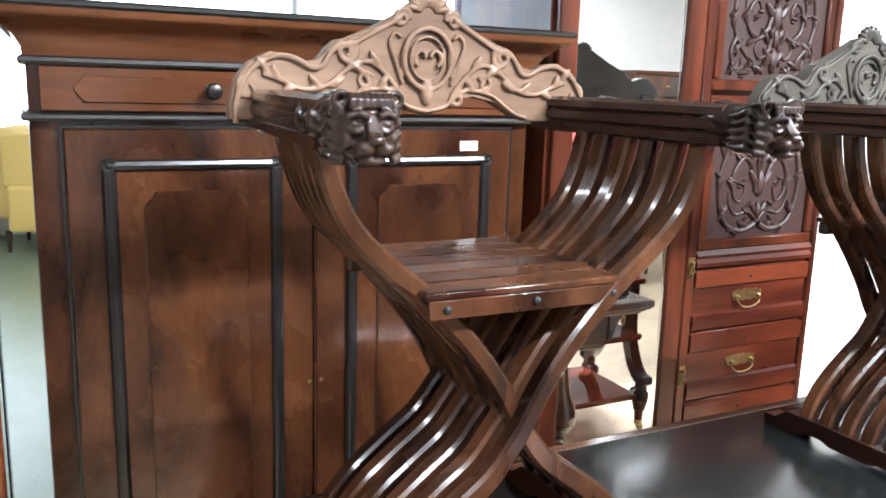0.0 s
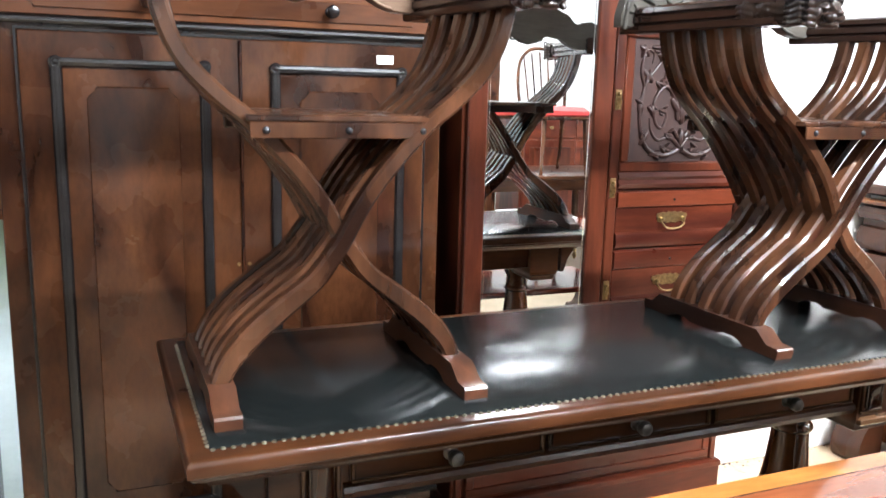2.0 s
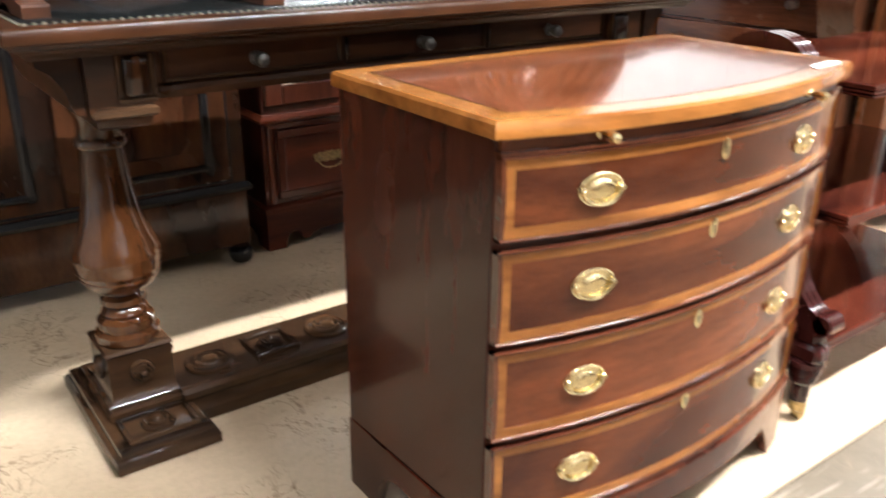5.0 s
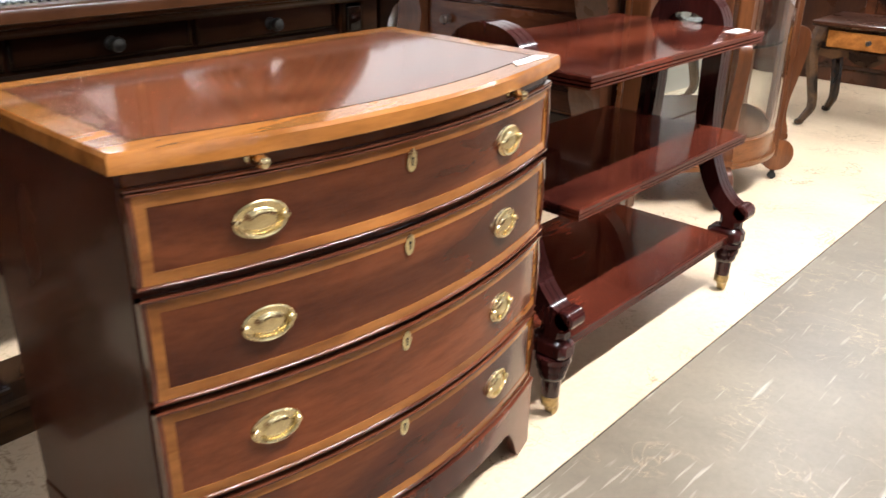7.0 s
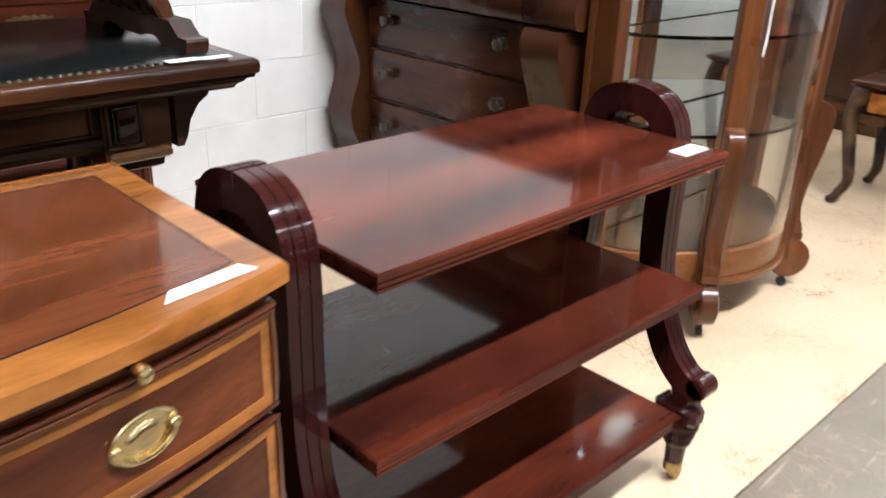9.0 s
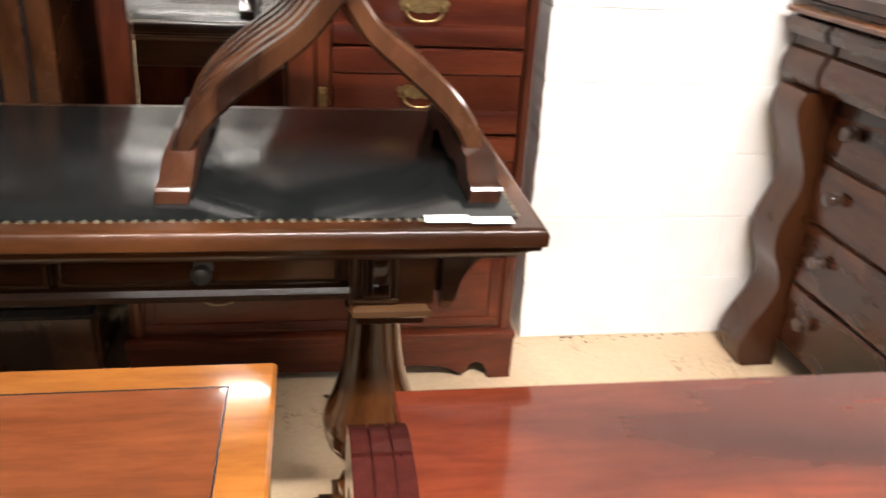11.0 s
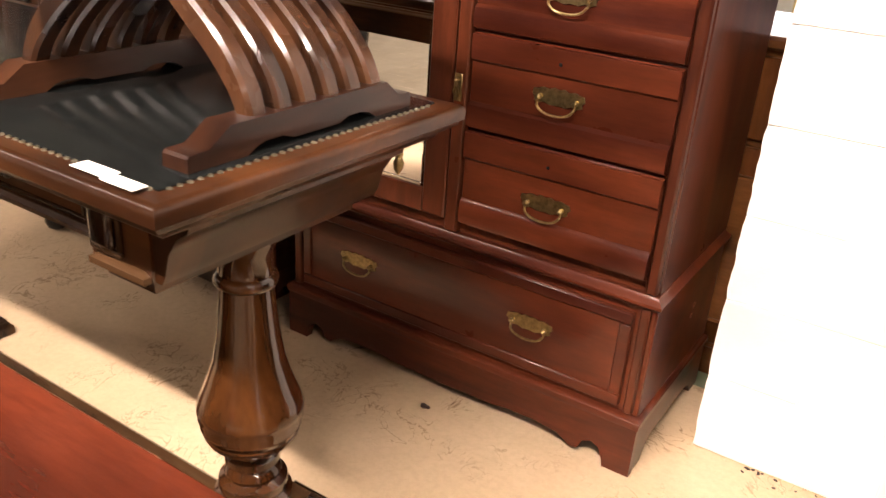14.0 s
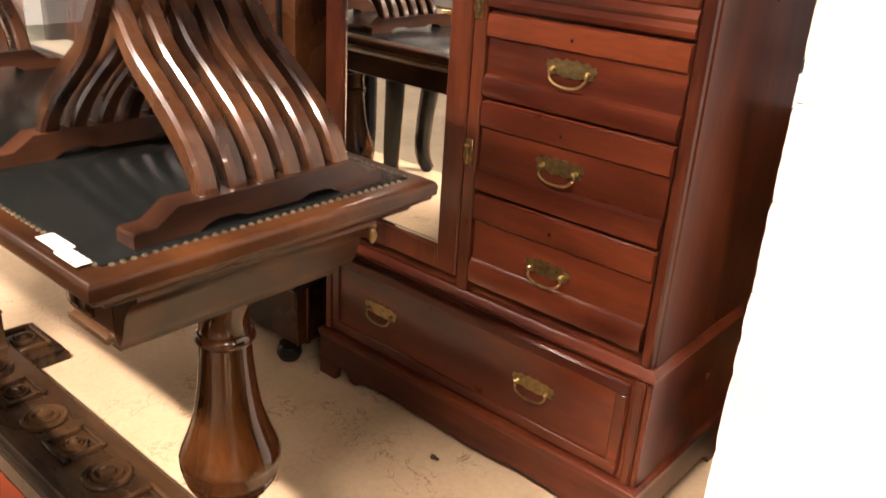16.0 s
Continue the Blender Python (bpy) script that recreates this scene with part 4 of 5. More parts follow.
        part("raised_panel", prism(bmesh.new(), cartouche(p0 + 0.06, p1 - 0.06, pz0 + 0.055, pz1 - 0.052, 0.022), "y", yf - 0.014, yf - 0.008, 0.003), WALNUT, d, "figured walnut raised panel")
        kx = 0.226 if d0 < 0 else 0.252
        e = part("keyhole", lathe(bmesh.new(), [(0.005, 0), (0.005, 0.001), (0.002, 0.0015)], kx, yf - 0.006, 0.955, 8, "y", -1), OLDBRASS, d)
    part("door_frame", bmesh_frame(x0 + 0.048, x1 - 0.048, 0.278, 1.515, 0.006, yf + 0.0, yf + 0.013), EBONY, a)
    part("door_stop", B(0.2345, yf - 0.013, 0.29, 0.2415, yf - 0.004, 1.505, 0.002), BURR, a)
    for x, y in ((x0 + 0.06, yf + 0.03), (0.735, yf + 0.01), (x0 + 0.06, yb - 0.06), (0.735, yb - 0.06)):
        f = lathe(bmesh.new(), [(0.012, 0.001), (0.030, 0.010), (0.039, 0.030), (0.036, 0.046), (0.02, 0.058), (0.03, 0.062)], x, y, 0, 18)
        part("bun_foot", f, EBONY, a)
    tagged(part("price_label", B(0.583, yf - 0.0085, 1.461, 0.628, yf - 0.0065, 1.483), PAPER), "small white label on the armoire door", "label", "paper labels")


armoire()


# ---- mirrored wardrobe ----
def bail_pull(parent, x, y, z, w=0.060):
    half = [(0, 0.020), (0.010, 0.024), (0.018, 0.018), (0.030, 0.022), (0.040, 0.016), (0.047, 0.017), (0.050, 0.006), (0.044, 0.000), (0.046, -0.008), (0.036, -0.012), (0.026, -0.008), (0.014, -0.014), (0.0, -0.011)]
    k = w / 0.050
    pts = [(x + u * k, z + 0.004 + v) for u, v in half] + [(x - u * k, z + 0.004 + v) for u, v in half[-2:0:-1]]
    plate = part("drawer_pull", prism(bmesh.new(), pts, "y", y - 0.0025, y, 0.0006), OLDBRASS, parent, "tarnished brass bail pull")
    bm = bmesh.new()
    arc = smooth_line([(-0.034, 0.004), (-0.035, -0.008), (-0.026, -0.020), (-0.010, -0.026), (0.010, -0.026), (0.026, -0.020), (0.035, -0.008), (0.034, 0.004)], 4)
    tube(bm, [(x + p[0] * k, y - 0.011 - 0.004 * (p[1] < -0.01), z + p[1]) for p in arc], 0.0028, 8)
    for s in (-1, 1):
        lathe(bm, [(0.006, 0), (0.005, 0.006), (0.006, 0.011), (0.002, 0.015)], x + s * 0.034 * k, y - 0.002, z + 0.005, 10, "y", -1)
    part("bail", bm, OLDBRASS, plate)


def carved_panel(bm, x0, x1, z0, z1, y, flip=1):
    """Scrolling acanthus relief, mirrored about the middle."""
    cx, w, h = (x0 + x1) / 2, (x1 - x0) / 2, z1 - z0
    def P(u, v):
        return cx + u * w, z0 + (v if flip > 0 else 1 - v) * h
    for s in (-1, 1):
        stems = [([(0.05, 0.10), (0.35, 0.05), (0.75, 0.12), (0.92, 0.35), (0.85, 0.62), (0.6, 0.78), (0.35, 0.92)], 0.012),
                 ([(0.08, 0.35), (0.2, 0.55), (0.42, 0.62), (0.62, 0.5), (0.58, 0.33), (0.42, 0.28), (0.34, 0.38), (0.42, 0.44)], 0.010),
                 ([(0.0, 0.12), (0.22, 0.2), (0.5, 0.18), (0.66, 0.26), (0.7, 0.36)], 0.009),
                 ([(0.03, 0.5), (0.12, 0.72), (0.3, 0.8), (0.42, 0.72), (0.36, 0.64)], 0.008),
                 ([(0.85, 0.62), (0.95, 0.75), (0.85, 0.9), (0.7, 0.88), (0.72, 0.8)], 0.008)]
        for pts, r in stems:
            ln = smooth_line([P(s * u, v) for u, v in pts], 5)
            tube(bm, [(p[0], y, p[1]) for p in ln], lambda t, r=r: r * (0.85 - 0.5 * t), 8, 1.2)
        for u, v, a, l in ((0.3, 0.1, 0.4, 0.03), (0.55, 0.07, -0.3, 0.03), (0.8, 0.2, -1.0, 0.035), (0.93, 0.45, 1.5, 0.035), (0.8, 0.7, 0.8, 0.035), (0.5, 0.85, 0.5, 0.03), (0.2, 0.6, -1.1, 0.03), (0.5, 0.64, 0.3, 0.028), (0.66, 0.42, 1.3, 0.028), (0.25, 0.22, 0.3, 0.025), (0.12, 0.8, 1.2, 0.03), (0.3, 0.9, -0.6, 0.028), (0.9, 0.9, 0.7, 0.03), (0.42, 0.42, 0.2, 0.02), (0.62, 0.93, 0.1, 0.03)):
            x, z = P(s * u, v)
            blob(bm, x, y, z, l * 0.85, 0.011, l * 0.30, 8, -s * flip * a)
            blob(bm, x + 0.012 * math.cos(a * 3), y, z + 0.014 * math.sin(a * 5), l * 0.55, 0.013, l * 0.2, 8, s * flip * a * 1.7)
            blob(bm, x - 0.010 * math.sin(a * 4), y, z - 0.012 * math.cos(a * 3), l * 0.45, 0.012, l * 0.17, 8, -s * flip * a * 2.6)
    for v, r in ((0.2, 0.02), (0.42, 0.028), (0.6, 0.02), (0.82, 0.024)):
        x, z = P(0, v)
        blob(bm, x, y, z, r * 0.6, 0.016, r * 1.5, 8)
        for s in (-1, 1):
            blob(bm, x + s * r * 0.9, y, z + r * 0.5, r * 0.4, 0.013, r * 1.2, 8, s * 0.6)
    return bm


def wardrobe():
    w = thing("mirrored_wardrobe", (0, 0, 0), label="red walnut wardrobe with mirror door, carved panels and drawers", category="wardrobe")
    x0, x1, yf, yb = 0.852, 1.868, 1.03, 1.52
    part("upper_case", B(x0 + 0.004, yf + 0.012, 0.445, x1 - 0.004, yb, 2.02, 0.003), REDWOOD_Z, w)
    part("lower_case", B(x0, yf + 0.006, 0.14, x1, yb, 0.43, 0.003), REDWOOD, w)
    part("waist_moulding", moulded(bmesh.new(), x0 - 0.012, yf - 0.016, x1 + 0.012, yb, [(0.012, 0.424), (0.006, 0.427), (0, 0.434), (0.0, 0.440), (0.006, 0.446), (0.010, 0.449), (0.014, 0.456)]), REDWOOD, w)
    part("base_moulding", moulded(bmesh.new(), x0 - 0.012, yf - 0.012, x1 + 0.012, yb, [(0.002, 0.128), (0, 0.134), (0.0, 0.146), (0.006, 0.152), (0.012, 0.155)]), REDWOOD, w)
    part("cornice", moulded(bmesh.new(), x0 - 0.06, yf - 0.06, x1 + 0.06, yb, [(0.06, 1.98), (0.05, 1.99), (0.04, 2.02), (0.012, 2.05), (0, 2.06), (0, 2.08)]), REDWOOD, w)
    foot = [(0, 0), (0.065, 0), (0.068, 0.02), (0.08, 0.046), (0.10, 0.055), (0.12, 0.046), (0.13, 0.022), (0.15, 0.018), (0.165, 0.028), (0.19, 0.04), (0.24, 0.046), (0.32, 0.046), (0.36, 0.04), (0.48, 0.037)]
    pts = [(x0 - 0.008 + u, z) for u, z in foot] + [(x1 + 0.008 - u, z) for u, z in foot[::-1]]
    part("scalloped_plinth", skirt(bmesh.new(), pts, 0.135, "y", yf - 0.008, yf + 0.014), REDWOOD, w, "scalloped plinth with bracket feet")
    for xa in (x0 - 0.006, x1 - 0.014):
        pts = [(yf + 0.014, 0), (yf + 0.07, 0), (yf + 0.09, 0.03), (yf + 0.13, 0.045), (yb - 0.12, 0.045), (yb - 0.08, 0.03), (yb - 0.06, 0), (yb, 0)]
        part("side_plinth", skirt(bmesh.new(), pts, 0.135, "x", xa, xa + 0.02), REDWOOD, w)
    # wide bottom drawer
    d = part("drawer", B(x0 + 0.045, yf - 0.004, 0.172, x1 - 0.045, yf + 0.02, 0.404, 0.003), REDWOOD, w)
    part("drawer_lip", bmesh_frame(x0 + 0.045, x1 - 0.045, 0.172, 0.404, 0.028, yf - 0.010, yf - 0.0035, 0.003), REDWOOD, d)
    for x in (1.085, 1.585):
        bail_pull(d, x, yf - 0.004, 0.285)
    for xa in (x0 + 0.012, x1 - 0.034):
        part("pilaster", B(xa, yf - 0.006, 0.158, xa + 0.022, yf + 0.01, 0.422, 0.004), REDWOOD_Z, w)
    # mirror door
    door = part("mirror_door", bmesh.new(), REDWOOD_Z, w)
    bm = bmesh.new()
    for a in ((0.866, 0.485, 0.925, 1.965), (1.272, 0.485, 1.335, 1.965), (0.925, 0.485, 1.272, 0.545), (0.925, 1.88, 1.272, 1.965)):
        box(bm, a[0], yf - 0.012, a[1], a[2], yf + 0.012, a[3], 0.004)
    bm.to_mesh(door.data)
    bm.free()
    part("mirror", B(0.922, yf - 0.001, 0.542, 1.275, yf + 0.003, 1.883), MIRROR, door, "tall bevelled mirror")
    part("mirror_bevel", bmesh_frame(0.924, 1.273, 0.544, 1.881, 0.010, yf - 0.003, yf - 0.0005, 0.001), MIRROR, door)
    for z in (0.80, 1.12, 1.385):
        h = B(1.342, yf - 0.016, z - 0.03, 1.362, yf - 0.0125, z + 0.03, 0.001)
        lathe(h, [(0.006, 0), (0.005, 0.01), (0.002, 0.012)], 1.352, yf - 0.016, z + 0.016, 8, "y", -1)
        tube(h, [(1.352, yf - 0.024, z + 0.012), (1.358, yf - 0.021, z - 0.01), (1.352, yf - 0.019, z - 0.024), (1.346, yf - 0.021, z - 0.01), (1.352, yf - 0.024, z + 0.012)], 0.003, 6)
        part("latch", h, OLDBRASS, door, "small brass latch with drop handle")
    part("centre_stile", B(1.338, yf - 0.012, 0.458, 1.372, yf + 0.013, 1.975, 0.004), REDWOOD_Z, w)
    part("right_stile", B(1.836, yf - 0.010, 0.458, 1.862, yf + 0.013, 1.975, 0.005), REDWOOD_Z, w)
    for z0, z1, hz in ((0.928, 1.108, 1.014), (0.715, 0.922, 0.812), (0.485, 0.708, 0.579)):
        dr = part("drawer", B(1.376, yf - 0.004, z0, 1.832, yf + 0.012, z1, 0.002), REDWOOD, w)
        hh = z1 - z0
        top = bmesh.new()
        prism(top, [(yf - 0.003, z1 - 0.002), (yf - 0.012, z1 - 0.004), (yf - 0.014, z1 - 0.03), (yf - 0.012, z1 - hh * 0.27), (yf - 0.003, z1 - hh * 0.30)], "x", 1.377, 1.831)
        part("drawer_ledge", top, REDWOOD, dr)
        low = bmesh.new()
        prism(low, [(yf - 0.003, z0 + 0.002), (yf - 0.012, z0 + 0.004), (yf - 0.016, z0 + hh * 0.12), (yf - 0.012, z0 + hh * 0.25), (yf - 0.003, z0 + hh * 0.29)], "x", 1.377, 1.831)
        part("drawer_ledge", low, REDWOOD, dr)
        bail_pull(dr, 1.587, yf - 0.005, hz)
        part("keyhole", lathe(bmesh.new(), [(0.004, 0), (0.004, 0.001), (0.001, 0.0015)], 1.587, yf - 0.014, z1 - hh * 0.16, 8, "y", -1), EBONY, dr)
    part("rail_moulding", prism(bmesh.new(), [(yf + 0.01, 1.115), (yf - 0.012, 1.118), (yf - 0.016, 1.130), (yf - 0.008, 1.142), (yf - 0.014, 1.152), (yf - 0.006, 1.166), (yf + 0.01, 1.17)], "x", 1.374, 1.834), REDWOOD, w)
    for z0, z1, flip in ((1.178, 1.588, 1), (1.625, 1.965, -1)):
        p = part("carved_panel", B(1.40, yf + 0.002, z0, 1.80, yf + 0.014, z1), CARVED, w, "dark carved scrolling acanthus panel")
        part("carving", carved_panel(bmesh.new(), 1.43, 1.768, z0 + 0.02, z1 - 0.02, yf + 0.002, flip), CARVED, p)
        part("panel_frame", bmesh_frame(1.376, 1.832, z0 - 0.012, z1 + 0.012, 0.032, yf - 0.009, yf + 0.0125, 0.005), REDWOOD_Z, w)


wardrobe()


# ---- tall column-front chest ----
def tall_chest():
    c = thing("tall_chest", (2.68, 0.09, 0), label="dark flame mahogany tall chest with scrolled columns and turned knobs", category="chest of drawers")
    W, D = 1.11, 0.50
    part("carcase", B(0.012, 0.03, 0.09, D, W - 0.03, 0.83, 0.003), EMPIRE, c)
    part("top_section", B(-0.030, 0.006, 0.835, D, W - 0.006, 1.05, 0.004), EMPIRE, c)
    part("edge_strip", moulded(bmesh.new(), -0.085, -0.004, D, W + 0.004, [(0.012, 1.016), (0.002, 1.018), (0, 1.028), (0.008, 1.034)]), GOLDOAK_X, c, "pale rounded edge strip")
    part("top", moulded(bmesh.new(), -0.06, -0.02, D + 0.01, W + 0.02, [(0.01, 1.05), (0, 1.056), (0, 1.082), (0.01, 1.09)]), EMPIRE_Z, c)
    pts = [(-0.035, 0.835), (-0.052, 0.84), (-0.064, 0.865), (-0.064, 0.895), (-0.05, 0.925), (-0.035, 0.932), (-0.032, 0.955), (-0.06, 0.962), (-0.07, 0.985), (-0.06, 1.005), (-0.032, 1.012), (0.01, 1.012), (0.01, 0.835)]
    part("ogee_drawer", prism(bmesh.new(), [(a, b) for a, b in pts], "y", 0.19, W - 0.19), EMPIRE, c)
    for y0 in (0.0, W - 0.18):
        part("top_block", prism(bmesh.new(), [(a - 0.006, b) for a, b in pts], "y", y0, y0 + 0.18), EMPIRE_Z, c)
    for z0, z1, kz in ((0.665, 0.825, 0.757), (0.487, 0.655, 0.581), (0.30, 0.477, 0.40), (0.11, 0.29, 0.21)):
        d = part("drawer", B(0.0, 0.185, z0, 0.03, W - 0.185, z1, 0.004), EMPIRE, c)
        for y in (0.305, 0.82):
            part("knob", knob(bmesh.new(), 0.0, y, kz, 0.021, "x", -1), KNOBWOOD, d, "dark turned knob")
    col = [(0.01, 0.83), (-0.075, 0.83), (-0.09, 0.80), (-0.088, 0.76), (-0.062, 0.69), (-0.035, 0.62), (-0.03, 0.56), (-0.05, 0.50), (-0.068, 0.44), (-0.062, 0.37), (-0.035, 0.31), (-0.028, 0.25), (-0.05, 0.19), (-0.085, 0.13), (-0.105, 0.07), (-0.10, 0.02), (-0.07, 0.0), (0.03, 0.0), (0.04, 0.06), (0.01, 0.10)]
    line = [p for p in smooth_line(col[1:16], 4)]
    for y0 in (0.03, W - 0.165):
        rings = [[(p[0], y0, p[1]), (p[0], y0 + 0.135, p[1]), (0.014, y0 + 0.135, p[1]), (0.014, y0, p[1])] for p in line]
        part("scroll_column", loops(bmesh.new(), rings + [[(-0.085, y0, 0), (-0.085, y0 + 0.135, 0), (0.014, y0 + 0.135, 0), (0.014, y0, 0)]]), EMPIRE_Z, c, "S-scrolled column")
    for y0 in (0.03, W - 0.13):
        part("back_foot", B(D - 0.1, y0, 0, D, y0 + 0.1, 0.09, 0.01), EMPIRE_Z, c)


tall_chest()


# ---- curved-glass china cabinet ----
def china_cabinet():
    c = thing("china_cabinet", (0, 0, 0), label="golden oak china cabinet with curved glass and mirrored back", category="china cabinet")
    top = 1.50
    front = [(2.915 + 0.44 * i / 14, -0.245 - 0.060 * (1 - (i / 7 - 1) ** 2)) for i in range(15)]
    left = [tuple(p) for p in smooth_line([(2.885, -0.225), (2.80, -0.165), (2.715, -0.08), (2.68, 0.02)], 4)]
    right = [(6.27 - x, y) for x, y in left]
    outline = left[::-1] + front + right

    def slab(z0, z1, grow, mat, name, label=""):
        cx, cy = 3.135, 0.0
        pts = [(cx + (x - cx) * (1 + grow), cy + (y - cy) * (1 + grow * 1.6)) for x, y in outline] + [(3.59, 0.05), (2.68, 0.05)]
        return part(name, prism(bmesh.new(), pts, "z", z0, z1, 0.004), mat, c, label)

    slab(0.160, 0.245, 0.0, GOLDOAK_X, "base")
    slab(0.146, 0.163, 0.025, GOLDOAK_X, "base_moulding")
    slab(top - 0.07, top, 0.02, GOLDOAK_X, "cornice")
    for z in (0.585, 0.845, 1.14):
        slab(z - 0.010, z, -0.05, GLASS, "shelf", "thick glass shelf").visible_shadow = False
    slab(0.2455, 0.249, -0.05, OAK_DARK, "floor_board")
    part("back_frame", bmesh_frame(2.645, 3.625, 0.15, top - 0.01, 0.045, 0.052, 0.075, 0.003), GOLDOAK, c)
    part("back_mirror", B(2.69, 0.056, 0.155, 3.58, 0.062, top - 0.055), MIRROR, c, "mirrored back")
    for pts, n in ((front, "curved_door_pane"), (left, "curved_side_pane"), (right, "curved_side_pane")):
        bm = bmesh.new()
        loops(bm, [[(x, y, 0.250), (x, y, top - 0.07), (x, y + 0.004, top - 0.07), (x, y + 0.004, 0.250)] for x, y in pts])
        p = part(n, bm, GLASS, c)
        p.visible_shadow = False
    for x, out in ((2.90, -45), (3.37, 45)):
        spin = Matrix.Translation((x, -0.235, 0)) @ Matrix.Rotation(radians(out), 4, "Z")
        post = part("post", B(-0.028, -0.028, 0.10, 0.028, 0.026, top - 0.06, 0.006), GOLDOAK, c)
        prof = smooth_line([(-0.02, 0.62), (-0.062, 0.61), (-0.078, 0.57), (-0.066, 0.47), (-0.042, 0.36), (-0.034, 0.29), (-0.042, 0.235), (-0.052, 0.215), (-0.05, 0.19), (-0.02, 0.185)], 4)
        scroll = part("post_scroll", prism(bmesh.new(), [tuple(p) for p in prof], "x", -0.024, 0.024, 0.004), GOLDOAK, post, "S-curved bracket")
        collar = part("foot_collar", B(-0.027, -0.058, 0.172, 0.027, -0.01, 0.198, 0.008, 2), GOLDOAK, post)
        foot = part("scroll_foot", lathe(bmesh.new(), [(0.058, -0.027), (0.066, -0.022), (0.066, 0.022), (0.058, 0.027)], 0, -0.03, 0.108, 28, "x"), GOLDOAK, post, "rounded scroll foot")
        cs = lathe(bmesh.new(), [(0.006, -0.01), (0.0155, -0.007), (0.0155, 0.007), (0.006, 0.01)], 0, -0.03, 0.0156, 14, "x")
        box(cs, -0.007, -0.037, 0.014, 0.007, -0.023, 0.05)
        castor = part("castor", cs, IRON, post)
        for piece in (post, scroll, collar, foot, castor):
            piece.data.transform(spin)
    for x in (2.925, 3.318):
        part("door_stile", B(x - 0.003, -0.262, 0.22, x + 0.030, -0.234, top - 0.07, 0.003), GOLDOAK, c)
    for x in (2.672, 3.598):
        part("back_stile", B(x - 0.026, -0.02, 0.0, x + 0.026, 0.0515, top, 0.004), GOLDOAK, c)
    tag = bmesh.new()
    tube(tag, smooth_line([(2.945, -0.268, 0.99), (2.935, -0.271, 0.92), (2.940, -0.269, 0.86), (2.932, -0.27, 0.80)], 4), 0.003, 6)
    tagged(part("string_tag", tag, PAPER), "white string hanging from the cabinet door latch", "string")


china_cabinet()


# ---- black and gold table ----
def lacquer_table():
    t = thing("lacquer_table", (0, 0, 0), label="black lacquer serpentine table with thick gilt edge", category="table")
    edge = [(-0.78, -0.28), (-0.45, -0.265), (-0.22, -0.29), (-0.135, -0.305), (-0.108, -0.36), (-0.106, -0.42), (-0.126, -0.487), (-0.175, -0.55), (-0.191, -0.583), (-0.184, -0.63), (-0.156, -0.668), (-0.150, -0.70), (-0.178, -0.728), (-0.25, -0.735), (-0.36, -0.73), (-0.5, -0.71), (-0.64, -0.735), (-0.76, -0.72), (-0.80, -0.66), (-0.76, -0.58), (-0.75, -0.48), (-0.80, -0.38)]
    ring = [tuple(p) for p in smooth_line(edge + [edge[0]], 4)][:-1]
    cx, cy = -0.46, -0.53

    def inset(k):
        return [(cx + (x - cx) * k, cy + (y - cy) * k) for x, y in ring]

    part("tabletop", prism(bmesh.new(), [p for p in inset(0.955)[12:]] + [(-0.78, -0.285), (-0.16, -0.305)], "z", 0.795, 0.817), LACQUER, t, "glossy black lacquer top")
    bm = bmesh.new()
    loops(bm, [[(x, y, z) for x, y in inset(k)[12:]] for k, z in ((0.945, 0.788), (0.978, 0.786), (0.996, 0.794), (1.0, 0.804), (0.996, 0.813), (0.986, 0.820), (0.974, 0.8225), (0.962, 0.8215), (0.950, 0.8175))], cap=False, closed=False)
    part("gilt_edge", bm, GILT, t, "rounded gold edge")
    ln = bmesh.new()
    pts = [(x, y, 0.8175) for x, y in inset(0.84)]
    tube(ln, pts + [pts[0]], 0.0015, 5, 0.4)
    part("gold_line", ln, GILT, t)
    part("apron", prism(bmesh.new(), inset(0.70), "z", 0.70, 0.794), LACQUER, t)
    for x, y, sx, sy in ((-0.29, -0.40, 1, 1), (-0.29, -0.63, 1, -1), (-0.68, -0.40, -1, 1), (-0.68, -0.63, -1, -1)):
        leg = bmesh.new()
        path = smooth_line([(x, y, 0.72), (x + sx * 0.02, y + sy * 0.01, 0.6), (x + sx * 0.025, y + sy * 0.012, 0.45), (x + sx * 0.005, y, 0.25), (x, y, 0.1), (x + sx * 0.02, y + sy * 0.02, 0.02), (x + sx * 0.03, y + sy * 0.03, 0.0)], 4)
        tube(leg, path, lambda q: 0.055 - 0.03 * q, 8)
        lg = part("leg", leg, LACQUER, t)
        g = bmesh.new()
        tube(g, [p + Vector((0.02 * sx, -0.052 * (1 - 0.5 * i / len(path)), 0)) for i, p in enumerate(path[:-4])], 0.004, 5)
        part("gold_line", g, GILT, lg)
    tagged(part("price_label", loops(bmesh.new(), [[(-0.235, -0.672, z), (-0.186, -0.680, z), (-0.183, -0.660, z), (-0.228, -0.652, z)] for z in (0.8185, 0.8195)]), PAPER), "white paper label on the black table", "label", "paper labels")


lacquer_table()


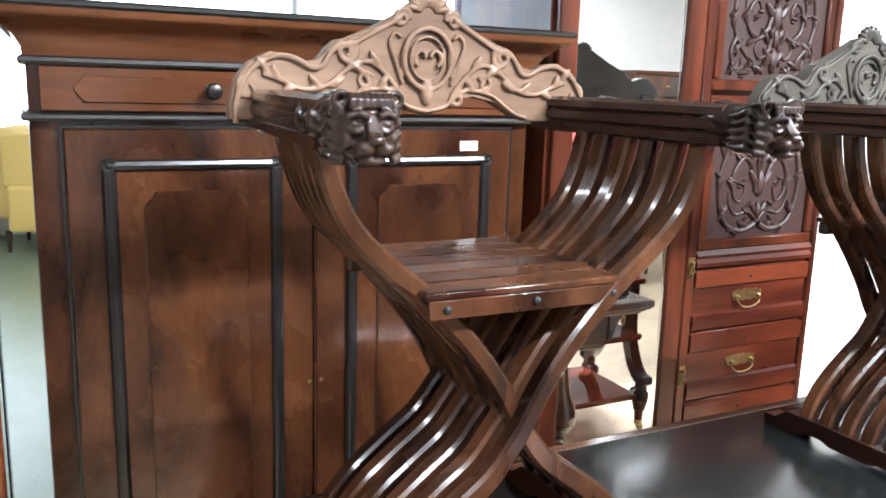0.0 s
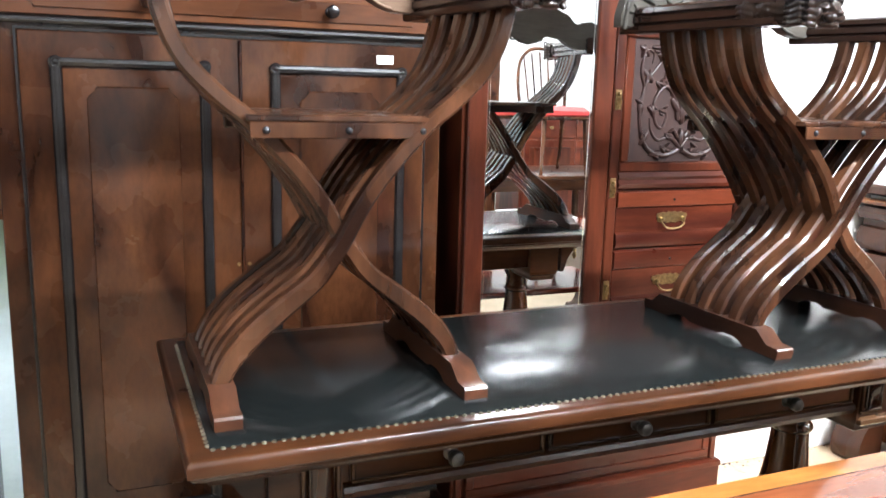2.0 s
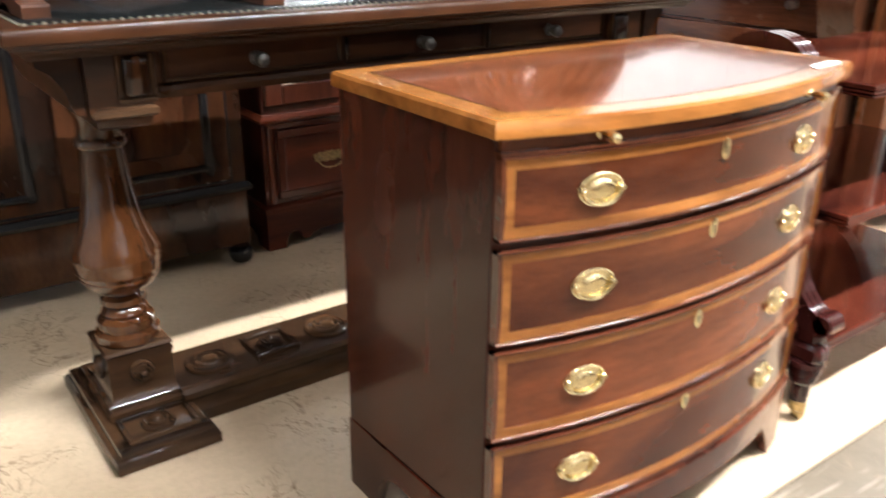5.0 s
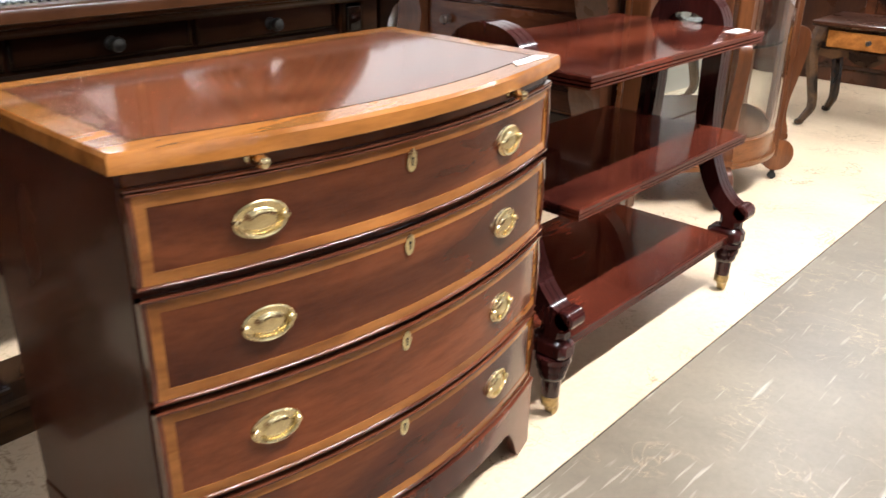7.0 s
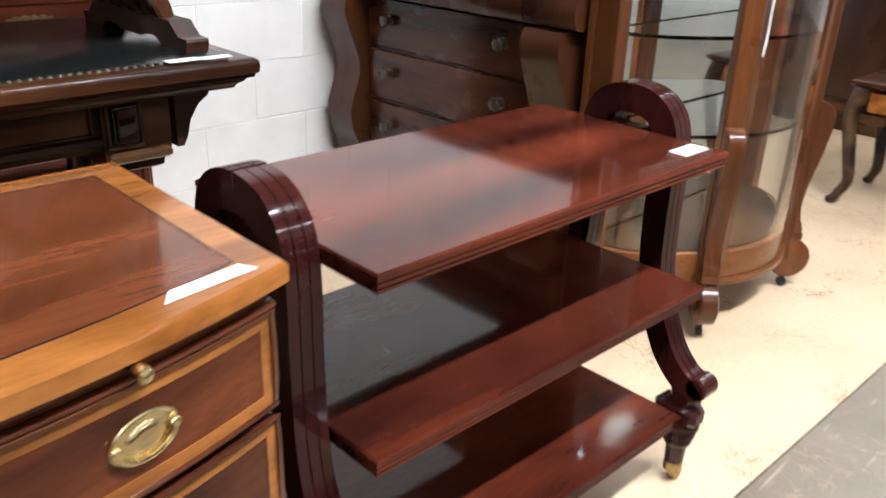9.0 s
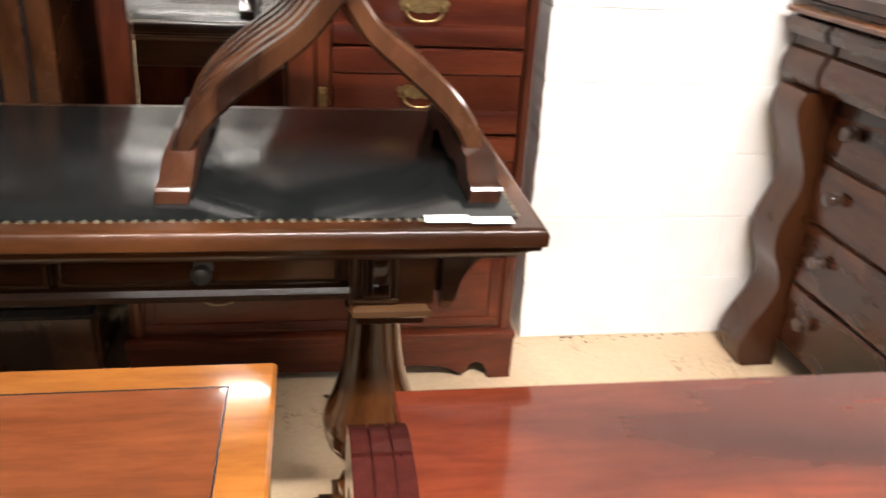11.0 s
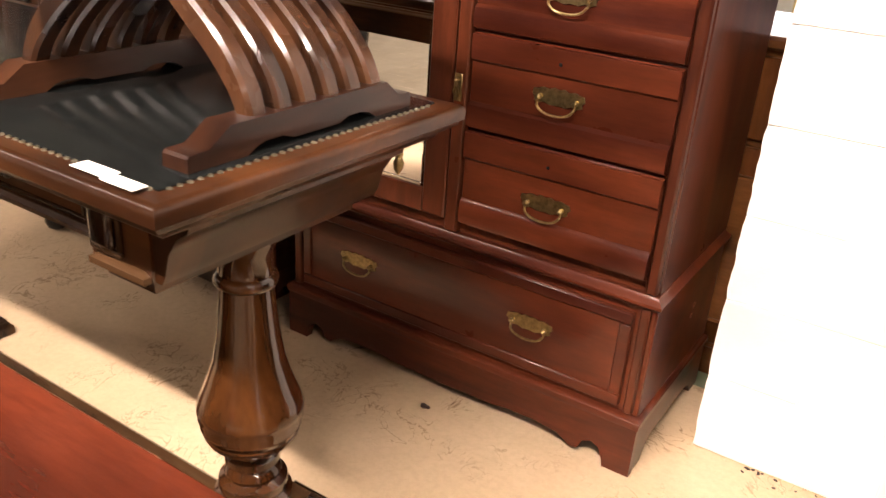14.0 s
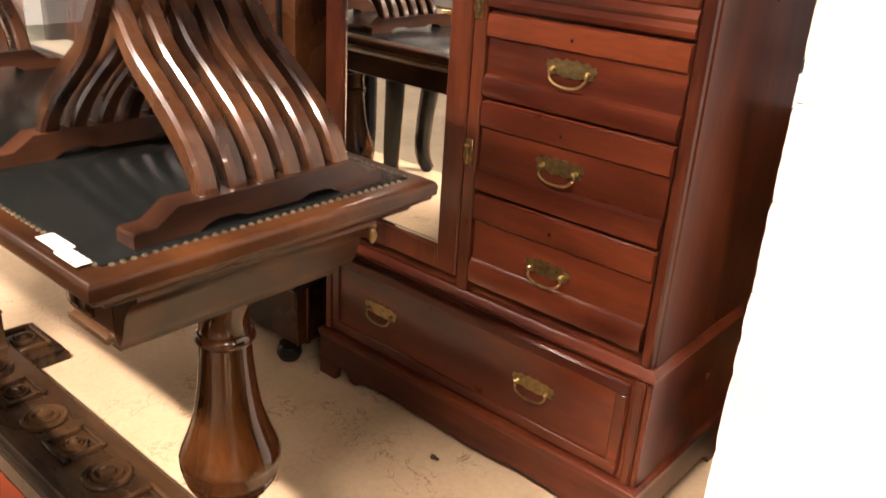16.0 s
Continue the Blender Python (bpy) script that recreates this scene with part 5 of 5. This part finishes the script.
# ---- glazed cabinet beside the armoire ----
def display_cabinet():
    c = thing("display_cabinet", (0, 0, 0), label="brown mahogany display cabinet with glazed side", category="cabinet")
    x0, x1, y0, y1, top = -1.30, -0.383, 1.06, 1.38, 1.68
    for x in (x0, x1 - 0.05):
        part("front_post", B(x, y0, 0, x + 0.05, y0 + 0.13, top, 0.006), MAHOG_TOP, c)
        part("back_post", B(x, y1 - 0.10, 0, x + 0.05, y1, top, 0.006), EBONY, c)
    part("base", B(x0 + 0.004, y0 + 0.004, 0.06, x1 - 0.004, y1 - 0.004, 0.30, 0.004), MAHOG, c)
    part("top", moulded(bmesh.new(), x0 - 0.02, y0 - 0.02, x1 + 0.006, y1, [(0.016, top), (0.004, top + 0.01), (0, top + 0.03), (0.006, top + 0.04)]), PALE, c, "pale painted top moulding")
    part("back_panel", B(x0 + 0.05, y1 - 0.02, 0.30, x1 - 0.05, y1 - 0.008, top, 0), MAHOG, c)
    for z in (0.62, 0.98, 1.30):
        part("shelf", B(x0 + 0.03, y0 + 0.02, z, x1 - 0.012, y1 - 0.022, z + 0.014, 0.002), PALE, c)
    for n, pane in (("side_pane", B(x1 - 0.010, y0 + 0.13, 0.30, x1 - 0.006, y1 - 0.10, top)), ("door_pane", B(x0 + 0.05, y0 + 0.012, 0.30, x1 - 0.05, y0 + 0.016, top))):
        part(n, pane, GLASS, c).visible_shadow = False


display_cabinet()


# ---- furniture round about ----
def store_cabinet(x, y, w, d, h, rz, mats, label, doors=2, drawers=2, name="sideboard"):
    """A plain case with drawers over doors; its front looks along local -y."""
    body, front = mats
    c = thing(name, (x, y, 0), rz, label, "cabinet")
    part("carcase", B(-w / 2, 0, 0.09, w / 2, d, h - 0.03, 0.004), body, c)
    part("top", moulded(bmesh.new(), -w / 2 - 0.02, -0.025, w / 2 + 0.02, d, [(0.012, h - 0.034), (0.002, h - 0.026), (0, h - 0.01), (0.006, h)]), body, c)
    part("plinth", B(-w / 2 + 0.01, 0.02, 0, w / 2 - 0.01, d - 0.02, 0.092), body, c)
    dh = min(0.2, h * 0.24)
    for i in range(drawers):
        a = -w / 2 + 0.03 + i * (w - 0.06) / drawers
        b = a + (w - 0.06) / drawers
        dr = part("drawer", B(a + 0.004, -0.012, h - 0.05 - dh, b - 0.004, 0.004, h - 0.05, 0.004), front, c)
        part("knob", knob(bmesh.new(), (a + b) / 2, -0.012, h - 0.05 - dh / 2, 0.015), OLDBRASS, dr)
    for i in range(doors):
        a = -w / 2 + 0.03 + i * (w - 0.06) / doors
        b = a + (w - 0.06) / doors
        dr = part("door", B(a + 0.004, -0.01, 0.11, b - 0.004, 0.004, h - 0.07 - dh, 0.004), front, c)
        part("door_panel", moulded(bmesh.new(), a + 0.06, -0.018, b - 0.06, -0.008, [(0.012, 0.18), (0, 0.19), (0, h - 0.15 - dh), (0.012, h - 0.14 - dh)]), body, dr)
        part("knob", knob(bmesh.new(), b - 0.035 if i == 0 else a + 0.035, -0.01, 0.11 + (h - 0.3) * 0.55, 0.012), OLDBRASS, dr)
    return c


def bow_chair(x, y, z, rz, seat_mat, label):
    c = thing("bow_back_chair", (x, y, z), rz, label, "chair", "bow-back chairs")
    part("seat", moulded(bmesh.new(), -0.22, -0.22, 0.22, 0.2, [(0.02, 0.42), (0, 0.43), (0, 0.445), (0.01, 0.45)]), CHAIRWOOD, c)
    part("cushion", moulded(bmesh.new(), -0.2, -0.2, 0.2, 0.18, [(0.01, 0.45), (0, 0.46), (0, 0.49), (0.03, 0.52)]), seat_mat, c)
    for u in (-0.18, 0.18):
        part("leg", tube(bmesh.new(), [(u, -0.18, 0.43), (u * 1.05, -0.19, 0.2), (u * 1.12, -0.2, 0)], lambda t: 0.02 - 0.008 * t, 8), CHAIRWOOD, c)
        part("leg", tube(bmesh.new(), [(u, 0.16, 0.43), (u * 1.05, 0.19, 0.2), (u * 1.1, 0.24, 0)], lambda t: 0.02 - 0.008 * t, 8), CHAIRWOOD, c)
    bow = smooth_line([(-0.19, 0.17, 0.44), (-0.215, 0.21, 0.65), (-0.19, 0.25, 0.85), (-0.1, 0.275, 0.95), (0, 0.28, 0.97), (0.1, 0.275, 0.95), (0.19, 0.25, 0.85), (0.215, 0.21, 0.65), (0.19, 0.17, 0.44)], 4)
    part("bow", tube(bmesh.new(), bow, 0.014, 8), CHAIRWOOD, c)
    for k in range(5):
        u = (k - 2) * 0.06
        part("spindle", tube(bmesh.new(), [(u, 0.17, 0.44), (u * 1.2, 0.275, 0.945 - abs(k - 2) * 0.012)], 0.008, 6), CHAIRWOOD, c)
    return c


def cabriole_leg(x, y, h, sx, sy, r=0.026):
    pts = smooth_line([(x, y, h), (x + sx * 0.02, y + sy * 0.02, h * 0.86), (x + sx * 0.025, y + sy * 0.025, h * 0.7), (x + sx * 0.005, y + sy * 0.005, h * 0.42), (x - sx * 0.008, y - sy * 0.008, h * 0.2), (x + sx * 0.012, y + sy * 0.012, 0.045), (x + sx * 0.028, y + sy * 0.028, 0.012)], 4)
    bm = tube(bmesh.new(), pts, lambda t: r * (1.15 - 0.65 * t), 8)
    blob(bm, x + sx * 0.028, y + sy * 0.028, 0.017, r * 0.75, r * 0.75, 0.0165, 8)
    return bm


def console_table():
    t = thing("console_table", (4.34, -0.52, 0), 0, "walnut cabriole-leg side table with pale inlaid drawer", "side table")
    part("tabletop", moulded(bmesh.new(), -0.02, -0.02, 0.42, 0.53, [(0.012, 0.495), (0, 0.505), (0, 0.516), (0.01, 0.522)]), EMPIRE_Z, t)
    part("apron", B(0.012, 0.012, 0.385, 0.39, 0.498, 0.497, 0.004), OAK_DARK, t)
    d = part("drawer", B(0.002, 0.06, 0.400, 0.014, 0.45, 0.480, 0.003), SATIN, t, "yellow satinwood drawer front")
    part("knob", knob(bmesh.new(), 0.002, 0.255, 0.44, 0.011, "x", -1), IRON, d)
    pts = [(0.02, 0.39), (0.02, 0.36), (0.10, 0.345), (0.16, 0.365), (0.21, 0.335), (0.255, 0.325), (0.30, 0.335), (0.35, 0.365), (0.41, 0.345), (0.49, 0.36), (0.49, 0.39)]
    part("shaped_skirt", prism(bmesh.new(), pts, "x", 0.004, 0.018), OAK_DARK, t)
    for x, sx in ((0.03, -1), (0.37, 1)):
        for y, sy in ((0.03, -1), (0.48, 1)):
            part("leg", cabriole_leg(x, y, 0.5, sx, sy, 0.033), OAK_DARK, t)


console_table()
store_cabinet(5.55, 0.35, 1.8, 0.5, 1.35, -90, (EMPIRE_Z, EMPIRE), "tall dark walnut sideboard by the side table", 3, 3)
store_cabinet(5.6, 3.0, 1.4, 0.5, 1.2, -90, (GOLDOAK, GOLDOAK_X), "golden oak sideboard with two doors", 2, 2)
store_cabinet(2.05, 1.56, 0.78, 0.45, 0.93, 0, (GOLDOAK_X, GOLDOAK), "light oak cabinet behind the wardrobe", 2, 1, "oak_cabinet")
# Added unseen: keeps the gap between armoire and wardrobe black.
store_cabinet(0.86, 1.60, 0.9, 0.42, 1.62, 0, (EMPIRE, BURR), "unseen dark tall cabinet added to blacken the gap beside the armoire", 2, 2, "dark_cabinet")
store_cabinet(-1.02, 8.0, 0.8, 0.45, 1.3, 0, (GOLDOAK, GOLDOAK_X), "orange oak cabinet by the shop window", 2, 2, "oak_cabinet")
for cx, w, h, mats, lab in ((1.0, 1.5, 1.15, (EMPIRE_Z, EMPIRE), "dark mahogany sideboard across the aisle"), (2.75, 1.3, 1.75, (WALNUT, BURR), "tall dark walnut cupboard across the aisle"), (4.25, 1.2, 1.2, (REDWOOD_Z, REDWOOD), "red walnut dresser across the aisle"), (5.9, 1.5, 1.8, (OAK, OAK_Z), "tall dark oak press across the aisle"), (-0.9, 1.4, 1.6, (GOLDOAK, GOLDOAK_X), "golden oak cupboard across the aisle")):
    store_cabinet(cx, -3.9, w, 0.5, h, 180, mats, lab)


def plank_table(x, y, w, d, h, label, mat):
    t = thing("dining_table", (x, y, 0), 0, label, "table")
    part("tabletop", moulded(bmesh.new(), -w / 2, -d / 2, w / 2, d / 2, [(0.01, h - 0.03), (0, h - 0.022), (0, h - 0.006), (0.008, h)]), mat, t)
    part("apron", bmesh_frame_flat(w, d, h), mat, t)
    for u in (-w / 2 + 0.07, w / 2 - 0.07):
        for v in (-d / 2 + 0.07, d / 2 - 0.07):
            part("leg", lathe(bmesh.new(), [(0.016, 0), (0.022, 0.06), (0.03, 0.3), (0.022, 0.33), (0.034, 0.36), (0.03, 0.4), (0.034, h - 0.12), (0.034, h - 0.03)], u, v, 0, 12), mat, t)


def bmesh_frame_flat(w, d, h):
    bm = bmesh.new()
    for a in ((-w / 2 + 0.06, -d / 2 + 0.06, w / 2 - 0.06, -d / 2 + 0.08), (-w / 2 + 0.06, d / 2 - 0.08, w / 2 - 0.06, d / 2 - 0.06), (-w / 2 + 0.06, -d / 2 + 0.08, -w / 2 + 0.08, d / 2 - 0.08), (w / 2 - 0.08, -d / 2 + 0.08, w / 2 - 0.06, d / 2 - 0.08)):
        box(bm, a[0], a[1], h - 0.12, a[2], a[3], h - 0.03)
    return bm


plank_table(3.1, -2.75, 1.5, 0.8, 0.76, "dark dining table across the aisle", OAK)
bow_chair(3.25, -2.62, 0.76, 180, RED, "red-cushioned bow-back chair standing on the dining table")
bow_chair(2.68, -2.7, 0.76, 150, RED, "red-cushioned bow-back chair standing on the dining table")
bow_chair(4.3, -2.7, 0, 200, RED, "red-cushioned bow-back chair in the aisle row")
bow_chair(1.9, -2.9, 0, 170, RED, "red-cushioned bow-back chair in the aisle row")


def wing_chair(x, y, rz):
    c = thing("wing_chair", (x, y, 0), rz, "yellow upholstered wing armchair by the window", "armchair")
    part("seat", B(-0.32, -0.35, 0.2, 0.32, 0.3, 0.45, 0.05, 3), YELLOW, c)
    part("backrest", B(-0.34, 0.22, 0.3, 0.34, 0.4, 1.12, 0.06, 3), YELLOW, c)
    for s in (-1, 1):
        part("arm", B(s * 0.36 - 0.06, -0.33, 0.2, s * 0.36 + 0.06, 0.3, 0.62, 0.045, 3), YELLOW, c)
        part("wing", B(s * 0.35 - 0.04, 0.05, 0.6, s * 0.35 + 0.04, 0.34, 1.08, 0.035, 3), YELLOW, c)
        for v in (-0.3, 0.33):
            part("leg", lathe(bmesh.new(), [(0.016, 0), (0.03, 0.2)], s * 0.3, v, 0, 10), KNOBWOOD, c)


wing_chair(-0.1, 7.8, 75)
wing_chair(1.3, 7.4, -20)
tagged(part("lilac_screen", moulded(bmesh.new(), 2.12, 4.0, 3.3, 4.04, [(0.0, 0.0), (0, 2.55), (0.01, 2.56)]), LILAC), "tall pale lilac standing screen", "screen")


# ---- small things ----
drop = lathe(bmesh.new(), [(0.002, 0.0), (0.007, 0.008), (0.009, 0.018), (0.005, 0.028), (0.008, 0.034), (0.003, 0.042)], 1.56, 0.515, 0.782, 10)
tube(drop, [(1.56, 0.515, 0.82), (1.56, 0.515, 0.845)], 0.0015, 6)
tagged(part("drawer_pendant", drop, OLDBRASS), "small brass pendant hanging under the desk top", "pendant")
leaf = bmesh.new()
for u, v, h in ((0, 0, 0.004), (0.008, 0.004, 0.0035), (-0.004, 0.007, 0.003)):
    blob(leaf, 1.361 + u, 0.951 + v, h, 0.009, 0.006, 0.0035, 8)
tagged(part("floor_scrap", leaf, CARVED), "dry brown scrap lying on the floor", "scrap")


crumbs, chance = bmesh.new(), random.Random(8)
for k in range(70):
    r = chance.uniform(0.0012, 0.0042)
    blob(crumbs, WALL_X + chance.uniform(0.0, 1.5), WALL_Y - abs(chance.gauss(0, 0.012)) - 0.004, r * 0.35, r * 1.5, r, r * 0.6, 6, chance.uniform(-0.5, 0.5))
tagged(part("floor_grit", crumbs, CARVED), "brown grit and paint flakes along the foot of the wall", "grit", kind="stuff")


# ---- block wall, piece by piece ----
def block_wall():
    core = structure("wall_block", B(WALL_X + 0.016, WALL_Y + 0.0035, 0, X1, WALL_Y + 0.19, CEILING), BLOCK, "white painted concrete block wall")
    bw, bh, rng = 0.4, 0.2, random.Random(4)
    shared = {}

    def block_mesh(key, width):
        if key not in shared:
            bm = B(0.0012, 0, 0.0012, width - 0.0012, 0.05, bh - 0.0012, 0.003, 2)
            for v in bm.verts:
                v.co += Vector((rng.uniform(-1, 1), rng.uniform(-1, 0.4), rng.uniform(-1, 1))) * 0.0016
            me = bpy.data.meshes.new("block")
            bm.to_mesh(me)
            bm.free()
            me.materials.append(BLOCK)
            shared[key] = me
        return shared[key]

    far = bmesh.new()
    for row in range(int(CEILING / bh) + 1):
        x = WALL_X
        first = True
        while x < X1 - 0.01:
            width = 0.2 if (first and row % 2) else bw
            first = False
            width = min(width, X1 - x)
            top = min(bh, CEILING - row * bh)
            if x == WALL_X and row < 11:
                jag = [(rng.uniform(-0.0012, 0.0012) + (rng.uniform(0.003, 0.007) if rng.random() < 0.15 else 0), bh * k / 9) for k in range(1, 9)]
                outline = [(width - 0.0012, 0.0012), (width - 0.0012, bh - 0.0012), (0.002, bh - 0.0012)] + jag[::-1] + [(0.002, 0.0012)]
                ob = part("block", prism(bmesh.new(), outline, "y", 0, 0.17, 0.002), BLOCK, core, smooth=False)
                ob.location = (x, WALL_Y, row * bh)
            elif x < 3.4 and row < 11:
                ob = new("block", block_mesh((round(width, 2), rng.randrange(4)), width))
                ob.location = (x, WALL_Y + rng.uniform(0, 0.0015), row * bh)
                ob.parent = core
            elif top > 0.02:
                box(far, x + 0.003, WALL_Y, row * bh + 0.003, x + width - 0.003, WALL_Y + 0.05, row * bh + top - 0.003)
            x += width
    tagged(part("block_rest", far, BLOCK, core, smooth=False), kind="stuff")


block_wall()
